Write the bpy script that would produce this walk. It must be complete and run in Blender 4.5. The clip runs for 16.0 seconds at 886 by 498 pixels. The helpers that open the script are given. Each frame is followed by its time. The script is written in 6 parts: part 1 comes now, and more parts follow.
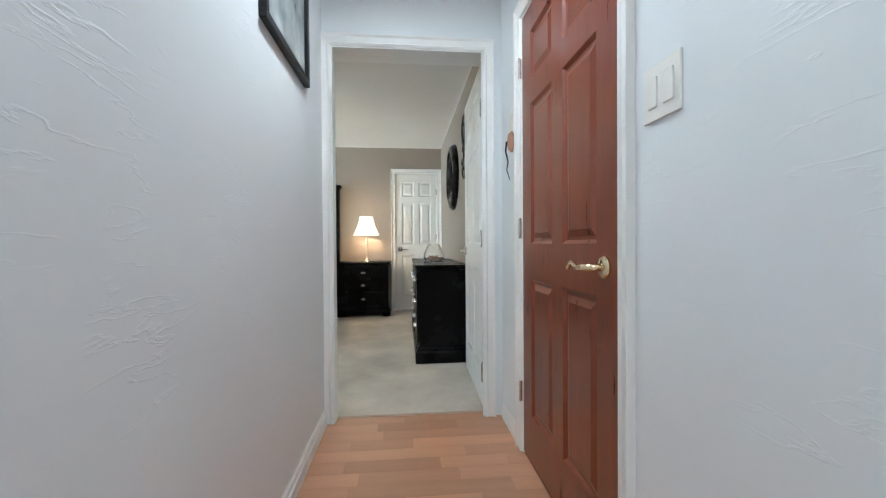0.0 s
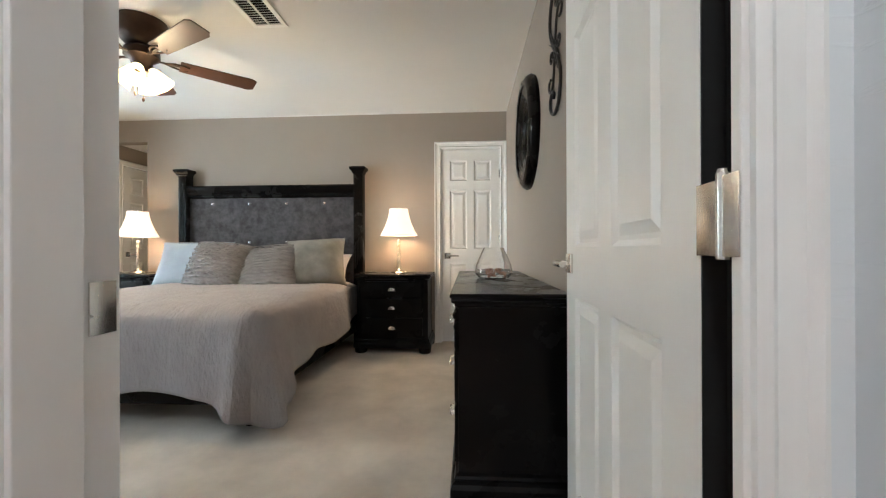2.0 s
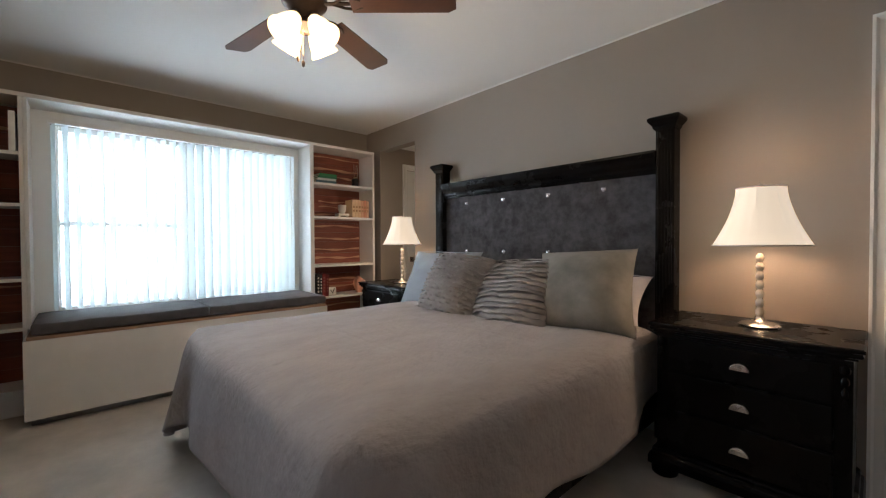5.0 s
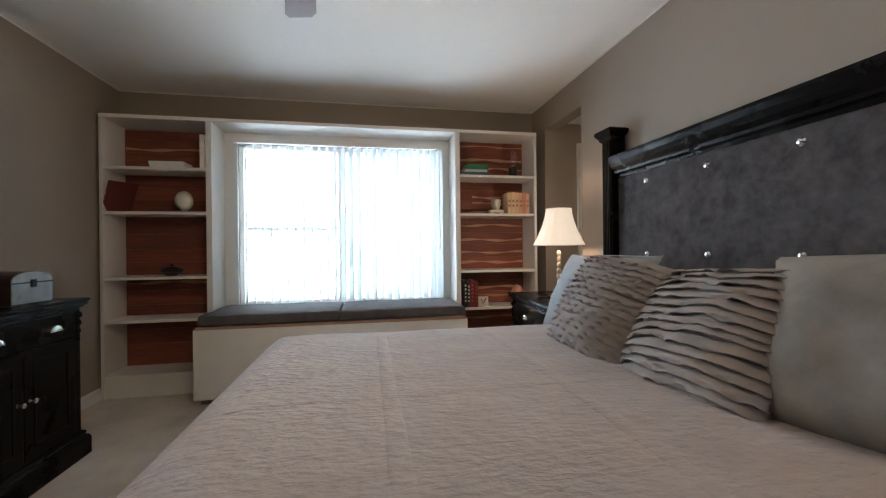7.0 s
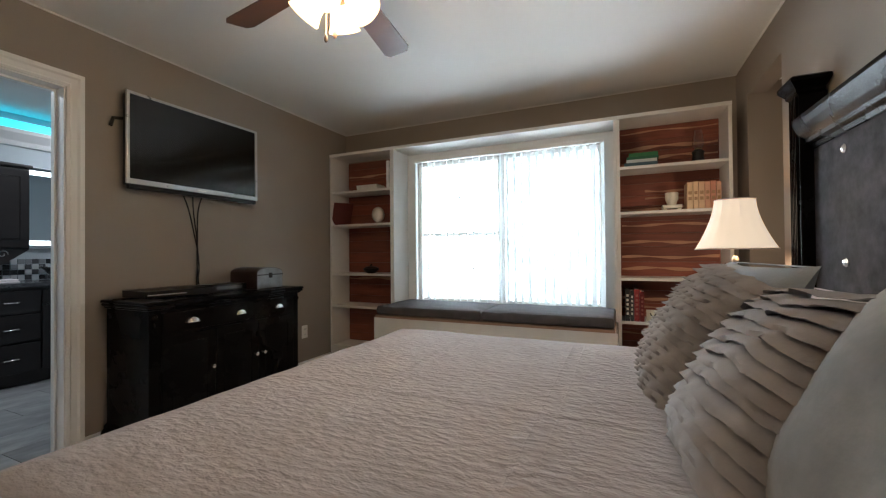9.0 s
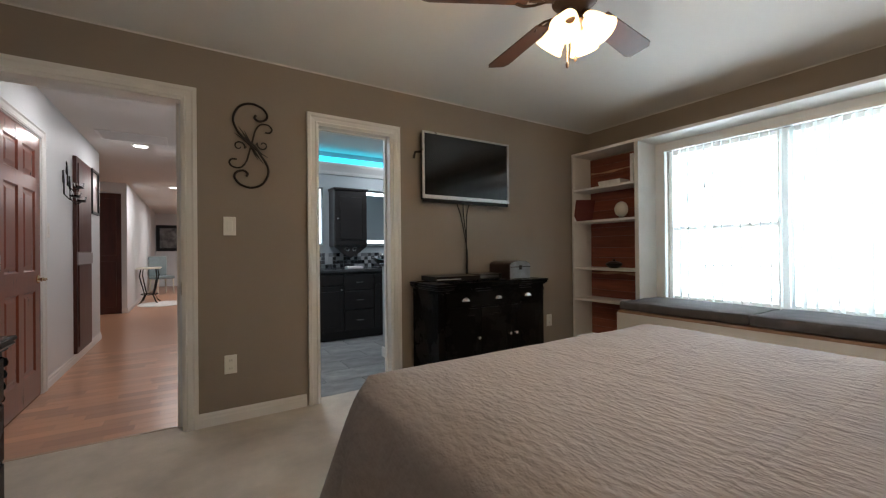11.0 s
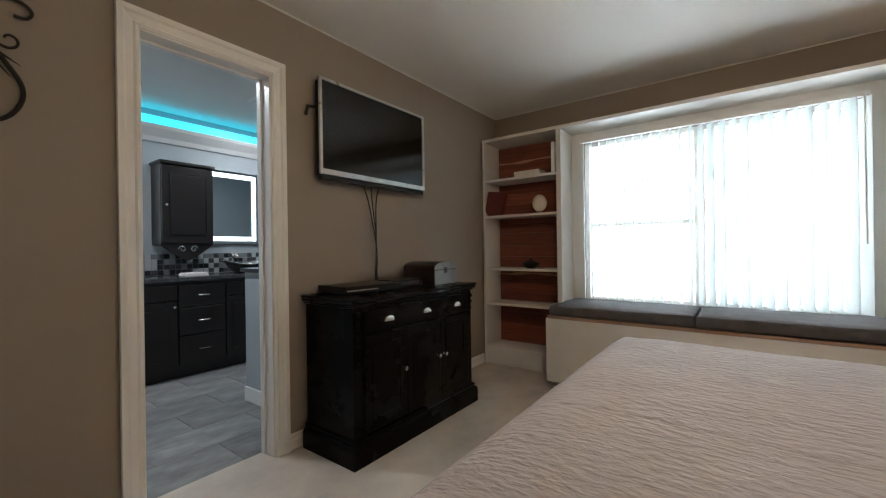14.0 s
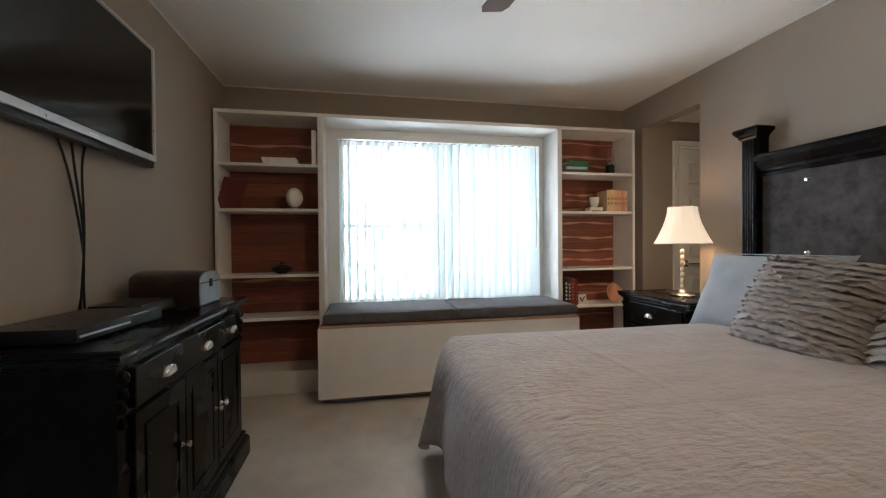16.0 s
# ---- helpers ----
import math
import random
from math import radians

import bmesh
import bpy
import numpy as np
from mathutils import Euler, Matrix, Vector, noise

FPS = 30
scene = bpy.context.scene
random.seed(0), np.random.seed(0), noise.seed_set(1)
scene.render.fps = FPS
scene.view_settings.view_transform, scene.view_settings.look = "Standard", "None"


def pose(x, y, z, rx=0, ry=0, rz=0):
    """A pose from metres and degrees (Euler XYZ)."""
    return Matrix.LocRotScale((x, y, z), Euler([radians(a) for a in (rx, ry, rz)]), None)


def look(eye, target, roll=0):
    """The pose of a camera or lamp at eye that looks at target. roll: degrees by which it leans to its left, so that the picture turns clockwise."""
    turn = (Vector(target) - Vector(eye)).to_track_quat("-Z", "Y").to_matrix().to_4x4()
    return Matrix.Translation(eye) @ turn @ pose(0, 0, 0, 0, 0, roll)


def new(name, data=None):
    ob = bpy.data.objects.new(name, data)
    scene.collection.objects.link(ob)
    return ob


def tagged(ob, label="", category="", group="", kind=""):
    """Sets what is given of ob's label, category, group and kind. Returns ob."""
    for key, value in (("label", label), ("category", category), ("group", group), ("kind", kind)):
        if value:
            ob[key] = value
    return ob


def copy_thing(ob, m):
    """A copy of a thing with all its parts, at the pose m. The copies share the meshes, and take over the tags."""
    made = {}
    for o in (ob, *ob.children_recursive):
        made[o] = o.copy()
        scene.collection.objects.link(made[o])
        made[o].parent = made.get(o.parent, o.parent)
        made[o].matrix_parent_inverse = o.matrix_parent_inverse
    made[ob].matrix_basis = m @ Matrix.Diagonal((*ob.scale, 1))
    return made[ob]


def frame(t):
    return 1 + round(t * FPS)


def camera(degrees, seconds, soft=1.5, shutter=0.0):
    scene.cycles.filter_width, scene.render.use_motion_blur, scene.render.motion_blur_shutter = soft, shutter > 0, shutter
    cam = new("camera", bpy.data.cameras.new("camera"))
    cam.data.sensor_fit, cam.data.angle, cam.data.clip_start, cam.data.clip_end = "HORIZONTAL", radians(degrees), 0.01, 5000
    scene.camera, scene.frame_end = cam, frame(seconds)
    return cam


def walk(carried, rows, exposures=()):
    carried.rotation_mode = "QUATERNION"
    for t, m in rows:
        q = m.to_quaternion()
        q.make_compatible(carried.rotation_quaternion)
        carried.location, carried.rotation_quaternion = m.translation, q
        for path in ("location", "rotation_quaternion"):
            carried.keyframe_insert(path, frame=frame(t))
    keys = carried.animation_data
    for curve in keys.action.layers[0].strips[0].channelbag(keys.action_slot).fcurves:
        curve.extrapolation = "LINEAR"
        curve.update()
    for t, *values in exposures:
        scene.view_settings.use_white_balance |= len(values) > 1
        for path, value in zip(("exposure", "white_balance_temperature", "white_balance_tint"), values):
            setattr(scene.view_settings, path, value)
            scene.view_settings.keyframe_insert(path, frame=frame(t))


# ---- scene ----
cam = camera(96.0, 16.0, soft=1.2)
# seconds, eye, aim, roll
PATH = [
    (0, (0.069, 0.607, 0.963), (0.26, 2.598, 0.939), -0.4),
    (0.5, (0.117, 1.077, 0.968), (0.293, 3.069, 0.942), -0.6),
    (1, (0.141, 1.515, 0.969), (0.301, 3.508, 0.944), -0.1),
    (1.5, (0.184, 1.966, 0.939), (0.237, 3.966, 0.928), -0.8),
    (2, (0.218, 2.367, 0.956), (0.092, 4.363, 0.959), -0.2),
    (2.5, (0.167, 2.686, 0.951), (-0.248, 4.643, 0.967), -0.2),
    (3, (0.12, 2.965, 0.977), (-0.605, 4.829, 0.998), -0.1),
    (5.5, (-0.216, 4.226, 1.128), (-1.824, 5.414, 1.091), -0.6),
    (6, (-0.351, 4.483, 1.109), (-2.098, 5.457, 1.085), -0.8),
    (6.5, (-0.433, 4.722, 1.094), (-2.321, 5.382, 1.081), -0.6),
    (7, (-0.523, 4.911, 1.081), (-2.489, 5.28, 1.079), -0.6),
    (7.5, (-0.565, 5.097, 1.06), (-2.565, 5.13, 1.072), -0.5),
    (8, (-0.674, 5.351, 1.061), (-2.663, 5.138, 1.072), -0.5),
    (8.5, (-0.718, 5.592, 1.054), (-2.668, 5.147, 1.067), -0.5),
    (9, (-0.604, 5.69, 1.086), (-2.431, 4.875, 1.107), -0.5),
    (9.5, (-0.442, 5.784, 1.085), (-2.113, 4.685, 1.092), -0.4),
    (10, (-0.386, 5.913, 1.088), (-1.783, 4.482, 1.084), -0.0),
    (12.5, (-0.485, 5.601, 1.073), (-1.449, 3.848, 1.084), -0.7),
    (13, (-0.589, 5.435, 1.056), (-1.693, 3.768, 1.073), -0.7),
    (13.5, (-0.627, 5.204, 1.062), (-1.865, 3.634, 1.067), -0.7),
    (14, (-0.591, 4.936, 1.08), (-2.194, 3.739, 1.079), -0.8),
    (14.5, (-0.632, 4.657, 1.089), (-2.438, 3.799, 1.079), -1.0),
    (15, (-0.645, 4.406, 1.082), (-2.584, 3.918, 1.073), -0.5),
    (15.5, (-0.729, 4.173, 1.084), (-2.728, 4.117, 1.073), -0.7),
    (16, (-0.715, 4.04, 1.104), (-2.678, 4.426, 1.082), -0.5),
]
# seconds, stops, kelvin, tint
EXPOSURES = [(0, 0.88, 5250, -2), (0.6, 0.88, 5300, -2), (1.2, 1.0, 5400, 2), (2.2, 0.7, 5800, 5), (3, 0.55, 5850, 10), (5.5, -0.25, 5800, 11), (6.5, -0.15, 5800, 11),
             (9, -0.17, 6000, 11), (10.5, -0.18, 6100, 11), (12.5, 0.15, 6300, 11), (14, -0.12, 6200, 11), (16, -0.15, 6050, 11)]
walk(cam, [(t, look(eye, aim, roll)) for t, eye, aim, roll in PATH], EXPOSURES)

# ---- world and large lights ----
world = bpy.data.worlds.new("sky")
scene.world = world
world.use_nodes = True
sky = world.node_tree.nodes.new("ShaderNodeTexSky")
sky.sky_type, sky.sun_disc = "NISHITA", False
sky.sun_elevation, sky.sun_rotation = radians(50), radians(120)
world.node_tree.nodes["Background"].inputs["Strength"].default_value = 0.12
world.node_tree.links.new(sky.outputs[0], world.node_tree.nodes["Background"].inputs["Color"])


def lamp(name, kind, place, watts, color, size=0.1, target=None, size_y=None, spot=None):
    data = bpy.data.lights.new(name, kind)
    data.energy, data.color = watts, color
    if kind == "AREA":
        data.size = size
        if size_y:
            data.shape, data.size_y = "RECTANGLE", size_y
    elif kind != "SUN":
        data.shadow_soft_size = size
    if spot:
        data.spot_size, data.spot_blend = radians(spot), 0.6
    ob = new(name, data)
    ob.matrix_world = look(place, target) if target else Matrix.Translation(place)
    return ob


sun = lamp("sun", "SUN", (10, 8, 12), 2.0, (1, 0.96, 0.9), target=(0, 0, 0))
sun.data.angle = radians(0.5)
WARM, COOL = (1.0, 0.72, 0.46), (0.9, 0.96, 1.0)
lamp("window_daylight", "AREA", (-4.33, 4.7, 1.3), 82, (0.88, 0.97, 1.0), 1.7, (0, 4.7, 1.0), 1.3)
for lx, ly in ((-0.46, 6.24), (-3.15, 6.24)):
    lamp("table_lamp_bulb", "POINT", (lx, ly, 1.235), 6.5, WARM, 0.05)
lamp("fan_bulbs", "POINT", (-1.80, 4.72, 1.97), 20, (1.0, 0.74, 0.44), 0.12)
# the last of these is an added fill for the far room, without a fitting
for lx, ly, w in ((0.047, 1.86, 7.5), (0.126, -0.1, 7.5), (-0.1, -3.6, 24), (-0.6, -6.5, 34)):
    lamp("downlight_and_fill", "AREA", (lx, ly, 2.36), w, (1.0, 0.95, 0.90), 0.14, (lx, ly, 0))
lamp("bath_downlight_and_fill", "AREA", (-2.76, 1.24, 2.40), 15, (0.94, 0.98, 1), 0.12, (-2.76, 1.2, 0))
# added fill with no fitting, brightens the bathroom by its doorway
lamp("bath_downlight_and_fill", "AREA", (-1.3, 2.0, 2.40), 20, (0.94, 0.98, 1), 0.12, (-1.3, 1.9, 0))


# ---- materials ----
def mat(name, col, rough=0.6, metal=0.0, var=0.08, scale=6.0, bump=0.0, bscale=120.0, stretch=(1, 1, 1), coat=0.0, col2=None, spec=0.5, rvar=0.08, per=0.0, detail=6.0):
    m = bpy.data.materials.new(name)
    m.use_nodes = True
    nt = m.node_tree
    b = nt.nodes["Principled BSDF"]
    b.inputs["Metallic"].default_value = metal
    b.inputs["Specular IOR Level"].default_value = spec
    b.inputs["Coat Weight"].default_value = coat
    tc = nt.nodes.new("ShaderNodeTexCoord")
    mp = nt.nodes.new("ShaderNodeMapping")
    mp.inputs["Scale"].default_value = stretch
    nt.links.new(tc.outputs["Object"], mp.inputs["Vector"])
    n = nt.nodes.new("ShaderNodeTexNoise")
    n.inputs["Scale"].default_value, n.inputs["Detail"].default_value, n.inputs["Roughness"].default_value = scale, detail, 0.6
    nt.links.new(mp.outputs[0], n.inputs["Vector"])
    ramp = nt.nodes.new("ShaderNodeValToRGB")
    lo = col2 or [c * (1 - var) for c in col]
    hi = col if col2 else [min(1, c * (1 + var)) for c in col]
    ramp.color_ramp.elements[0].position, ramp.color_ramp.elements[1].position = 0.3, 0.7
    ramp.color_ramp.elements[0].color, ramp.color_ramp.elements[1].color = (*lo, 1), (*hi, 1)
    nt.links.new(n.outputs[0], ramp.inputs[0])
    last = ramp.outputs[0]
    if per:
        oi = nt.nodes.new("ShaderNodeObjectInfo")
        hs = nt.nodes.new("ShaderNodeHueSaturation")
        mr = nt.nodes.new("ShaderNodeMapRange")
        mr.inputs["To Min"].default_value, mr.inputs["To Max"].default_value = 1 - per, 1 + per
        nt.links.new(oi.outputs["Random"], mr.inputs[0])
        nt.links.new(mr.outputs[0], hs.inputs["Value"])
        nt.links.new(last, hs.inputs["Color"])
        last = hs.outputs[0]
    nt.links.new(last, b.inputs["Base Color"])
    rr = nt.nodes.new("ShaderNodeMapRange")
    rr.inputs["To Min"].default_value, rr.inputs["To Max"].default_value = max(0.02, rough - rvar), min(1, rough + rvar)
    nt.links.new(n.outputs[0], rr.inputs[0])
    nt.links.new(rr.outputs[0], b.inputs["Roughness"])
    if bump:
        n2 = nt.nodes.new("ShaderNodeTexNoise")
        n2.inputs["Scale"].default_value, n2.inputs["Detail"].default_value = bscale, 4
        nt.links.new(mp.outputs[0], n2.inputs["Vector"])
        bp = nt.nodes.new("ShaderNodeBump")
        bp.inputs["Strength"].default_value, bp.inputs["Distance"].default_value = bump, 0.004
        nt.links.new(n2.outputs[0], bp.inputs["Height"])
        nt.links.new(bp.outputs[0], b.inputs["Normal"])
    return m


def emit(name, col, strength):
    m = bpy.data.materials.new(name)
    m.use_nodes = True
    b = m.node_tree.nodes["Principled BSDF"]
    b.inputs["Base Color"].default_value = (*[c * 0.8 for c in col], 1)
    b.inputs["Emission Color"].default_value = (*col, 1)
    b.inputs["Emission Strength"].default_value = strength
    b.inputs["Roughness"].default_value = 0.5
    return m


def glass(name, rough=0.0, tint=(1, 1, 1)):
    m = bpy.data.materials.new(name)
    m.use_nodes = True
    b = m.node_tree.nodes["Principled BSDF"]
    b.inputs["Transmission Weight"].default_value, b.inputs["Roughness"].default_value = 1, rough
    b.inputs["Base Color"].default_value, b.inputs["IOR"].default_value = (*tint, 1), 1.45
    return m


def plaster(name, col, knife, gloss):
    """Hand-trowelled paint: broad swirls with sharp ridges."""
    m = mat(name, col, gloss, var=0.02, scale=2)
    nt = m.node_tree
    b = nt.nodes["Principled BSDF"]
    tc = nt.nodes.new("ShaderNodeTexCoord")
    n = nt.nodes.new("ShaderNodeTexNoise")
    n.inputs["Scale"].default_value, n.inputs["Detail"].default_value, n.inputs["Distortion"].default_value = 4.0, 5, 0.35
    mp = nt.nodes.new("ShaderNodeMapping")
    mp.inputs["Scale"].default_value = (1, 1.1, 5.0)
    nt.links.new(tc.outputs["Object"], mp.inputs["Vector"])
    nt.links.new(mp.outputs[0], n.inputs["Vector"])
    ramp = nt.nodes.new("ShaderNodeValToRGB")
    e = ramp.color_ramp.elements
    e[0].position, e[1].position = 0.50, 0.545
    e[0].color, e[1].color = (0, 0, 0, 1), (0, 0, 0, 1)
    mid = e.new(0.52)
    mid.color = (1, 1, 1, 1)
    nt.links.new(n.outputs[0], ramp.inputs[0])
    n3 = nt.nodes.new("ShaderNodeTexNoise")
    n3.inputs["Scale"].default_value = 4
    nt.links.new(tc.outputs["Object"], n3.inputs["Vector"])
    mask = nt.nodes.new("ShaderNodeMapRange")
    mask.inputs["From Min"].default_value, mask.inputs["From Max"].default_value = 0.46, 0.62
    nt.links.new(n3.outputs[0], mask.inputs[0])
    mul = nt.nodes.new("ShaderNodeMath")
    mul.operation = "MULTIPLY"
    nt.links.new(ramp.outputs[0], mul.inputs[0])
    nt.links.new(mask.outputs[0], mul.inputs[1])
    n2 = nt.nodes.new("ShaderNodeTexNoise")
    n2.inputs["Scale"].default_value = 55
    nt.links.new(tc.outputs["Object"], n2.inputs["Vector"])
    ad = nt.nodes.new("ShaderNodeMath")
    ad.operation = "MULTIPLY_ADD"
    ad.inputs[1].default_value = 0.06
    nt.links.new(n2.outputs[0], ad.inputs[0])
    nt.links.new(mul.outputs[0], ad.inputs[2])
    bp = nt.nodes.new("ShaderNodeBump")
    bp.inputs["Strength"].default_value, bp.inputs["Distance"].default_value = knife, 0.006
    nt.links.new(ad.outputs[0], bp.inputs["Height"])
    nt.links.new(bp.outputs[0], b.inputs["Normal"])
    return m


TAUPE = mat("taupe_paint", (0.30, 0.255, 0.215), 0.75, var=0.03, scale=1.5, bump=0.12, bscale=90)
WHITEWALL = plaster("white_trowelled_wall", (0.75, 0.77, 0.785), 0.2, 0.5)
CEIL = mat("ceiling_paint", (0.74, 0.72, 0.69), 0.85, var=0.02, scale=2, bump=0.15, bscale=70)
TRIM = mat("white_trim_paint", (0.80, 0.79, 0.77), 0.35, var=0.025, scale=4, bump=0.03, bscale=40)
SHELFWHITE = mat("shelf_paint", (0.74, 0.72, 0.69), 0.5, var=0.05, scale=5, bump=0.05, bscale=60)
BATHGREY = mat("bath_grey_paint", (0.37, 0.405, 0.425), 0.7, var=0.03, scale=2, bump=0.1)
CARPET = mat("carpet_pile", (0.60, 0.54, 0.475), 0.95, var=0.2, scale=2.2, bump=0.9, bscale=420, spec=0.1)
ESPRESSO = mat("black_lacquered_wood", (0.0045, 0.004, 0.004), 0.27, var=0.3, scale=3, bump=0.008, bscale=60, spec=0.10, rvar=0.05)
VANITYWOOD = mat("espresso_cabinet_wood", (0.010, 0.007, 0.0065), 0.4, var=0.3, scale=3, bump=0.05, bscale=40, stretch=(1, 1, 5))
NICKEL = mat("brushed_nickel", (0.72, 0.69, 0.66), 0.25, 1.0, var=0.05, scale=20)
BRASS = mat("polished_brass", (0.80, 0.66, 0.42), 0.16, 1.0, var=0.05, scale=20)
IRON = mat("black_wrought_iron", (0.018, 0.016, 0.015), 0.5, 0.4, var=0.3, scale=30, bump=0.2, bscale=90)
REDWOOD = mat("red_stained_door", (0.175, 0.036, 0.014), 0.28, var=0.18, scale=4, bump=0.12, bscale=22, stretch=(6, 6, 0.6), coat=0.35, rvar=0.02)
REDWOOD.node_tree.nodes["Principled BSDF"].inputs["Coat Roughness"].default_value = 0.22
REDWOOD.node_tree.nodes["Bump"].inputs["Strength"].default_value = 0.05
CEDAR = mat("red_cedar", (0.215, 0.062, 0.036), 0.6, var=0.25, scale=3, bump=0.15, bscale=25, stretch=(1, 1.2, 14), per=0.28)
SAPWOOD = mat("pale_cedar_sapwood", (0.50, 0.27, 0.16), 0.6, var=0.15, scale=5, bump=0.1, bscale=25, stretch=(1, 1, 10), per=0.1)
LAMINATE = mat("beech_laminate", (0.52, 0.27, 0.155), 0.3, var=0.1, scale=3, bump=0.03, bscale=40, stretch=(0.6, 7, 1), per=0.2, coat=0.1)
SPREAD = mat("quilted_bedspread", (0.37, 0.335, 0.33), 0.9, var=0.08, scale=5, bump=1.0, bscale=23, stretch=(2.3, 1.0, 1), spec=0.15)
SPREAD.node_tree.nodes["Bump"].inputs["Distance"].default_value = 0.010


def medallions(m, cell, rings, depth):
    """Adds stitched concentric rings on a square repeat to a cloth's relief."""
    nt = m.node_tree
    tc = nt.nodes["Texture Coordinate"]
    vo = nt.nodes.new("ShaderNodeTexVoronoi")
    vo.voronoi_dimensions = "2D"
    vo.inputs["Scale"].default_value, vo.inputs["Randomness"].default_value = 1 / cell, 0.0
    nt.links.new(tc.outputs["Object"], vo.inputs["Vector"])
    fr = nt.nodes.new("ShaderNodeMath")
    fr.operation = "MULTIPLY"
    fr.inputs[1].default_value = rings
    nt.links.new(vo.outputs["Distance"], fr.inputs[0])
    sn = nt.nodes.new("ShaderNodeMath")
    sn.operation = "SINE"
    nt.links.new(fr.outputs[0], sn.inputs[0])
    ad = nt.nodes.new("ShaderNodeMath")
    ad.operation = "MULTIPLY_ADD"
    ad.inputs[1].default_value = depth
    bp = nt.nodes["Bump"]
    old = bp.inputs["Height"].links[0].from_socket
    nt.links.new(sn.outputs[0], ad.inputs[0])
    nt.links.new(old, ad.inputs[2])
    nt.links.new(ad.outputs[0], bp.inputs["Height"])


medallions(SPREAD, 0.62, 80.0, 0.018)
SUEDE = mat("grey_suede", (0.10, 0.094, 0.10), 0.85, var=0.0, scale=16, bump=0.1, bscale=60, col2=(0.034, 0.032, 0.035), spec=0.15, detail=8)
CUSHGREY = mat("charcoal_velour", (0.10, 0.095, 0.10), 0.9, var=0.2, scale=12, bump=0.3, bscale=150, spec=0.2)
VELVET = mat("sage_grey_velvet", (0.23, 0.22, 0.20), 0.8, var=0.35, scale=4, bump=0.15, bscale=120, spec=0.2)
BLUEGREY = mat("blue_grey_sham", (0.30, 0.325, 0.355), 0.85, var=0.08, scale=6, bump=0.25, bscale=130, spec=0.2)
RUFFLE = mat("grey_ruffled_cotton", (0.275, 0.25, 0.245), 0.85, var=0.12, scale=9, bump=0.2, bscale=140, spec=0.2)
LINEN = mat("white_linen", (0.74, 0.68, 0.68), 0.9, var=0.05, scale=8, bump=0.3, bscale=110, spec=0.2)
SCREEN = mat("tv_glass", (0.006, 0.006, 0.007), 0.12, var=0.1, scale=4, rvar=0.03)
SILVER = mat("silver_plastic", (0.55, 0.55, 0.56), 0.3, 0.6, var=0.04, scale=20)
BLACKPLASTIC = mat("black_plastic", (0.009, 0.009, 0.010), 0.3, var=0.1, scale=30, bump=0.02, spec=0.25)
PLATE = mat("white_plastic_plate", (0.78, 0.76, 0.72), 0.35, var=0.02, scale=20)
DARKSLOT = mat("dark_slot", (0.01, 0.01, 0.01), 0.9)
BRONZE = mat("oil_rubbed_bronze", (0.045, 0.026, 0.017), 0.38, 0.7, var=0.3, scale=18)
BLADE = mat("walnut_fan_blade", (0.075, 0.032, 0.018), 0.45, var=0.3, scale=5, bump=0.06, bscale=30, stretch=(1, 1, 1))
SHADE = emit("lit_fabric_shade", (1.0, 0.80, 0.57), 0.75)
FANGLASS = emit("lit_opal_glass", (1.0, 0.74, 0.40), 2.6)
BULB = emit("lit_downlight", (1.0, 0.94, 0.85), 12)
LEDCYAN = emit("cyan_led_strip", (0.06, 0.72, 0.92), 1.6)
LEDWHITE = emit("white_led_border", (0.86, 0.95, 1.0), 3.0)
DAY = emit("bright_overcast_outdoors", (0.93, 1.0, 0.99), 1.3)
VANE = mat("white_vinyl_vane", (0.83, 0.85, 0.85), 0.5, var=0.03, scale=8)
_nt = VANE.node_tree
_tr = _nt.nodes.new("ShaderNodeBsdfTranslucent")
_tr.inputs["Color"].default_value = (0.78, 0.86, 0.86, 1)
_mx = _nt.nodes.new("ShaderNodeMixShader")
_mx.inputs[0].default_value = 0.35
_nt.links.new(_nt.nodes["Principled BSDF"].outputs[0], _mx.inputs[1])
_nt.links.new(_tr.outputs[0], _mx.inputs[2])
_nt.links.new(_mx.outputs[0], _nt.nodes["Material Output"].inputs[0])
PANE = glass("window_glass")
CLEAR = glass("clear_glass")
MIRROR = mat("mirror_silver", (0.88, 0.9, 0.9), 0.03, 1.0, var=0.0, scale=3, rvar=0.01)
TILE = mat("grey_marble_tile", (0.34, 0.335, 0.33), 0.35, var=0.0, scale=4.5, bump=0.05, bscale=25, stretch=(1, 2.0, 1), per=0.2, detail=12, col2=(0.12, 0.12, 0.12))
GROUT = mat("grout", (0.24, 0.25, 0.26), 0.9, var=0.1)
BRAIDED = mat("silver_paint_wood", (0.24, 0.25, 0.27), 0.45, 0.3, var=0.2, scale=20, bump=0.2, bscale=40)
DARKBROWN = mat("dark_brown_wood", (0.075, 0.020, 0.014), 0.4, var=0.25, scale=4, bump=0.08, bscale=30, stretch=(4, 4, 0.6))
GRANITE = mat("dark_granite", (0.02, 0.02, 0.022), 0.2, var=0.7, scale=60, col2=(0.08, 0.08, 0.085))
CREAM = mat("cream_ceramic", (0.72, 0.68, 0.58), 0.4, var=0.06, scale=12)
STONE = mat("pink_salt_rock", (0.62, 0.30, 0.20), 0.6, var=0.25, scale=8, bump=0.6, bscale=18)


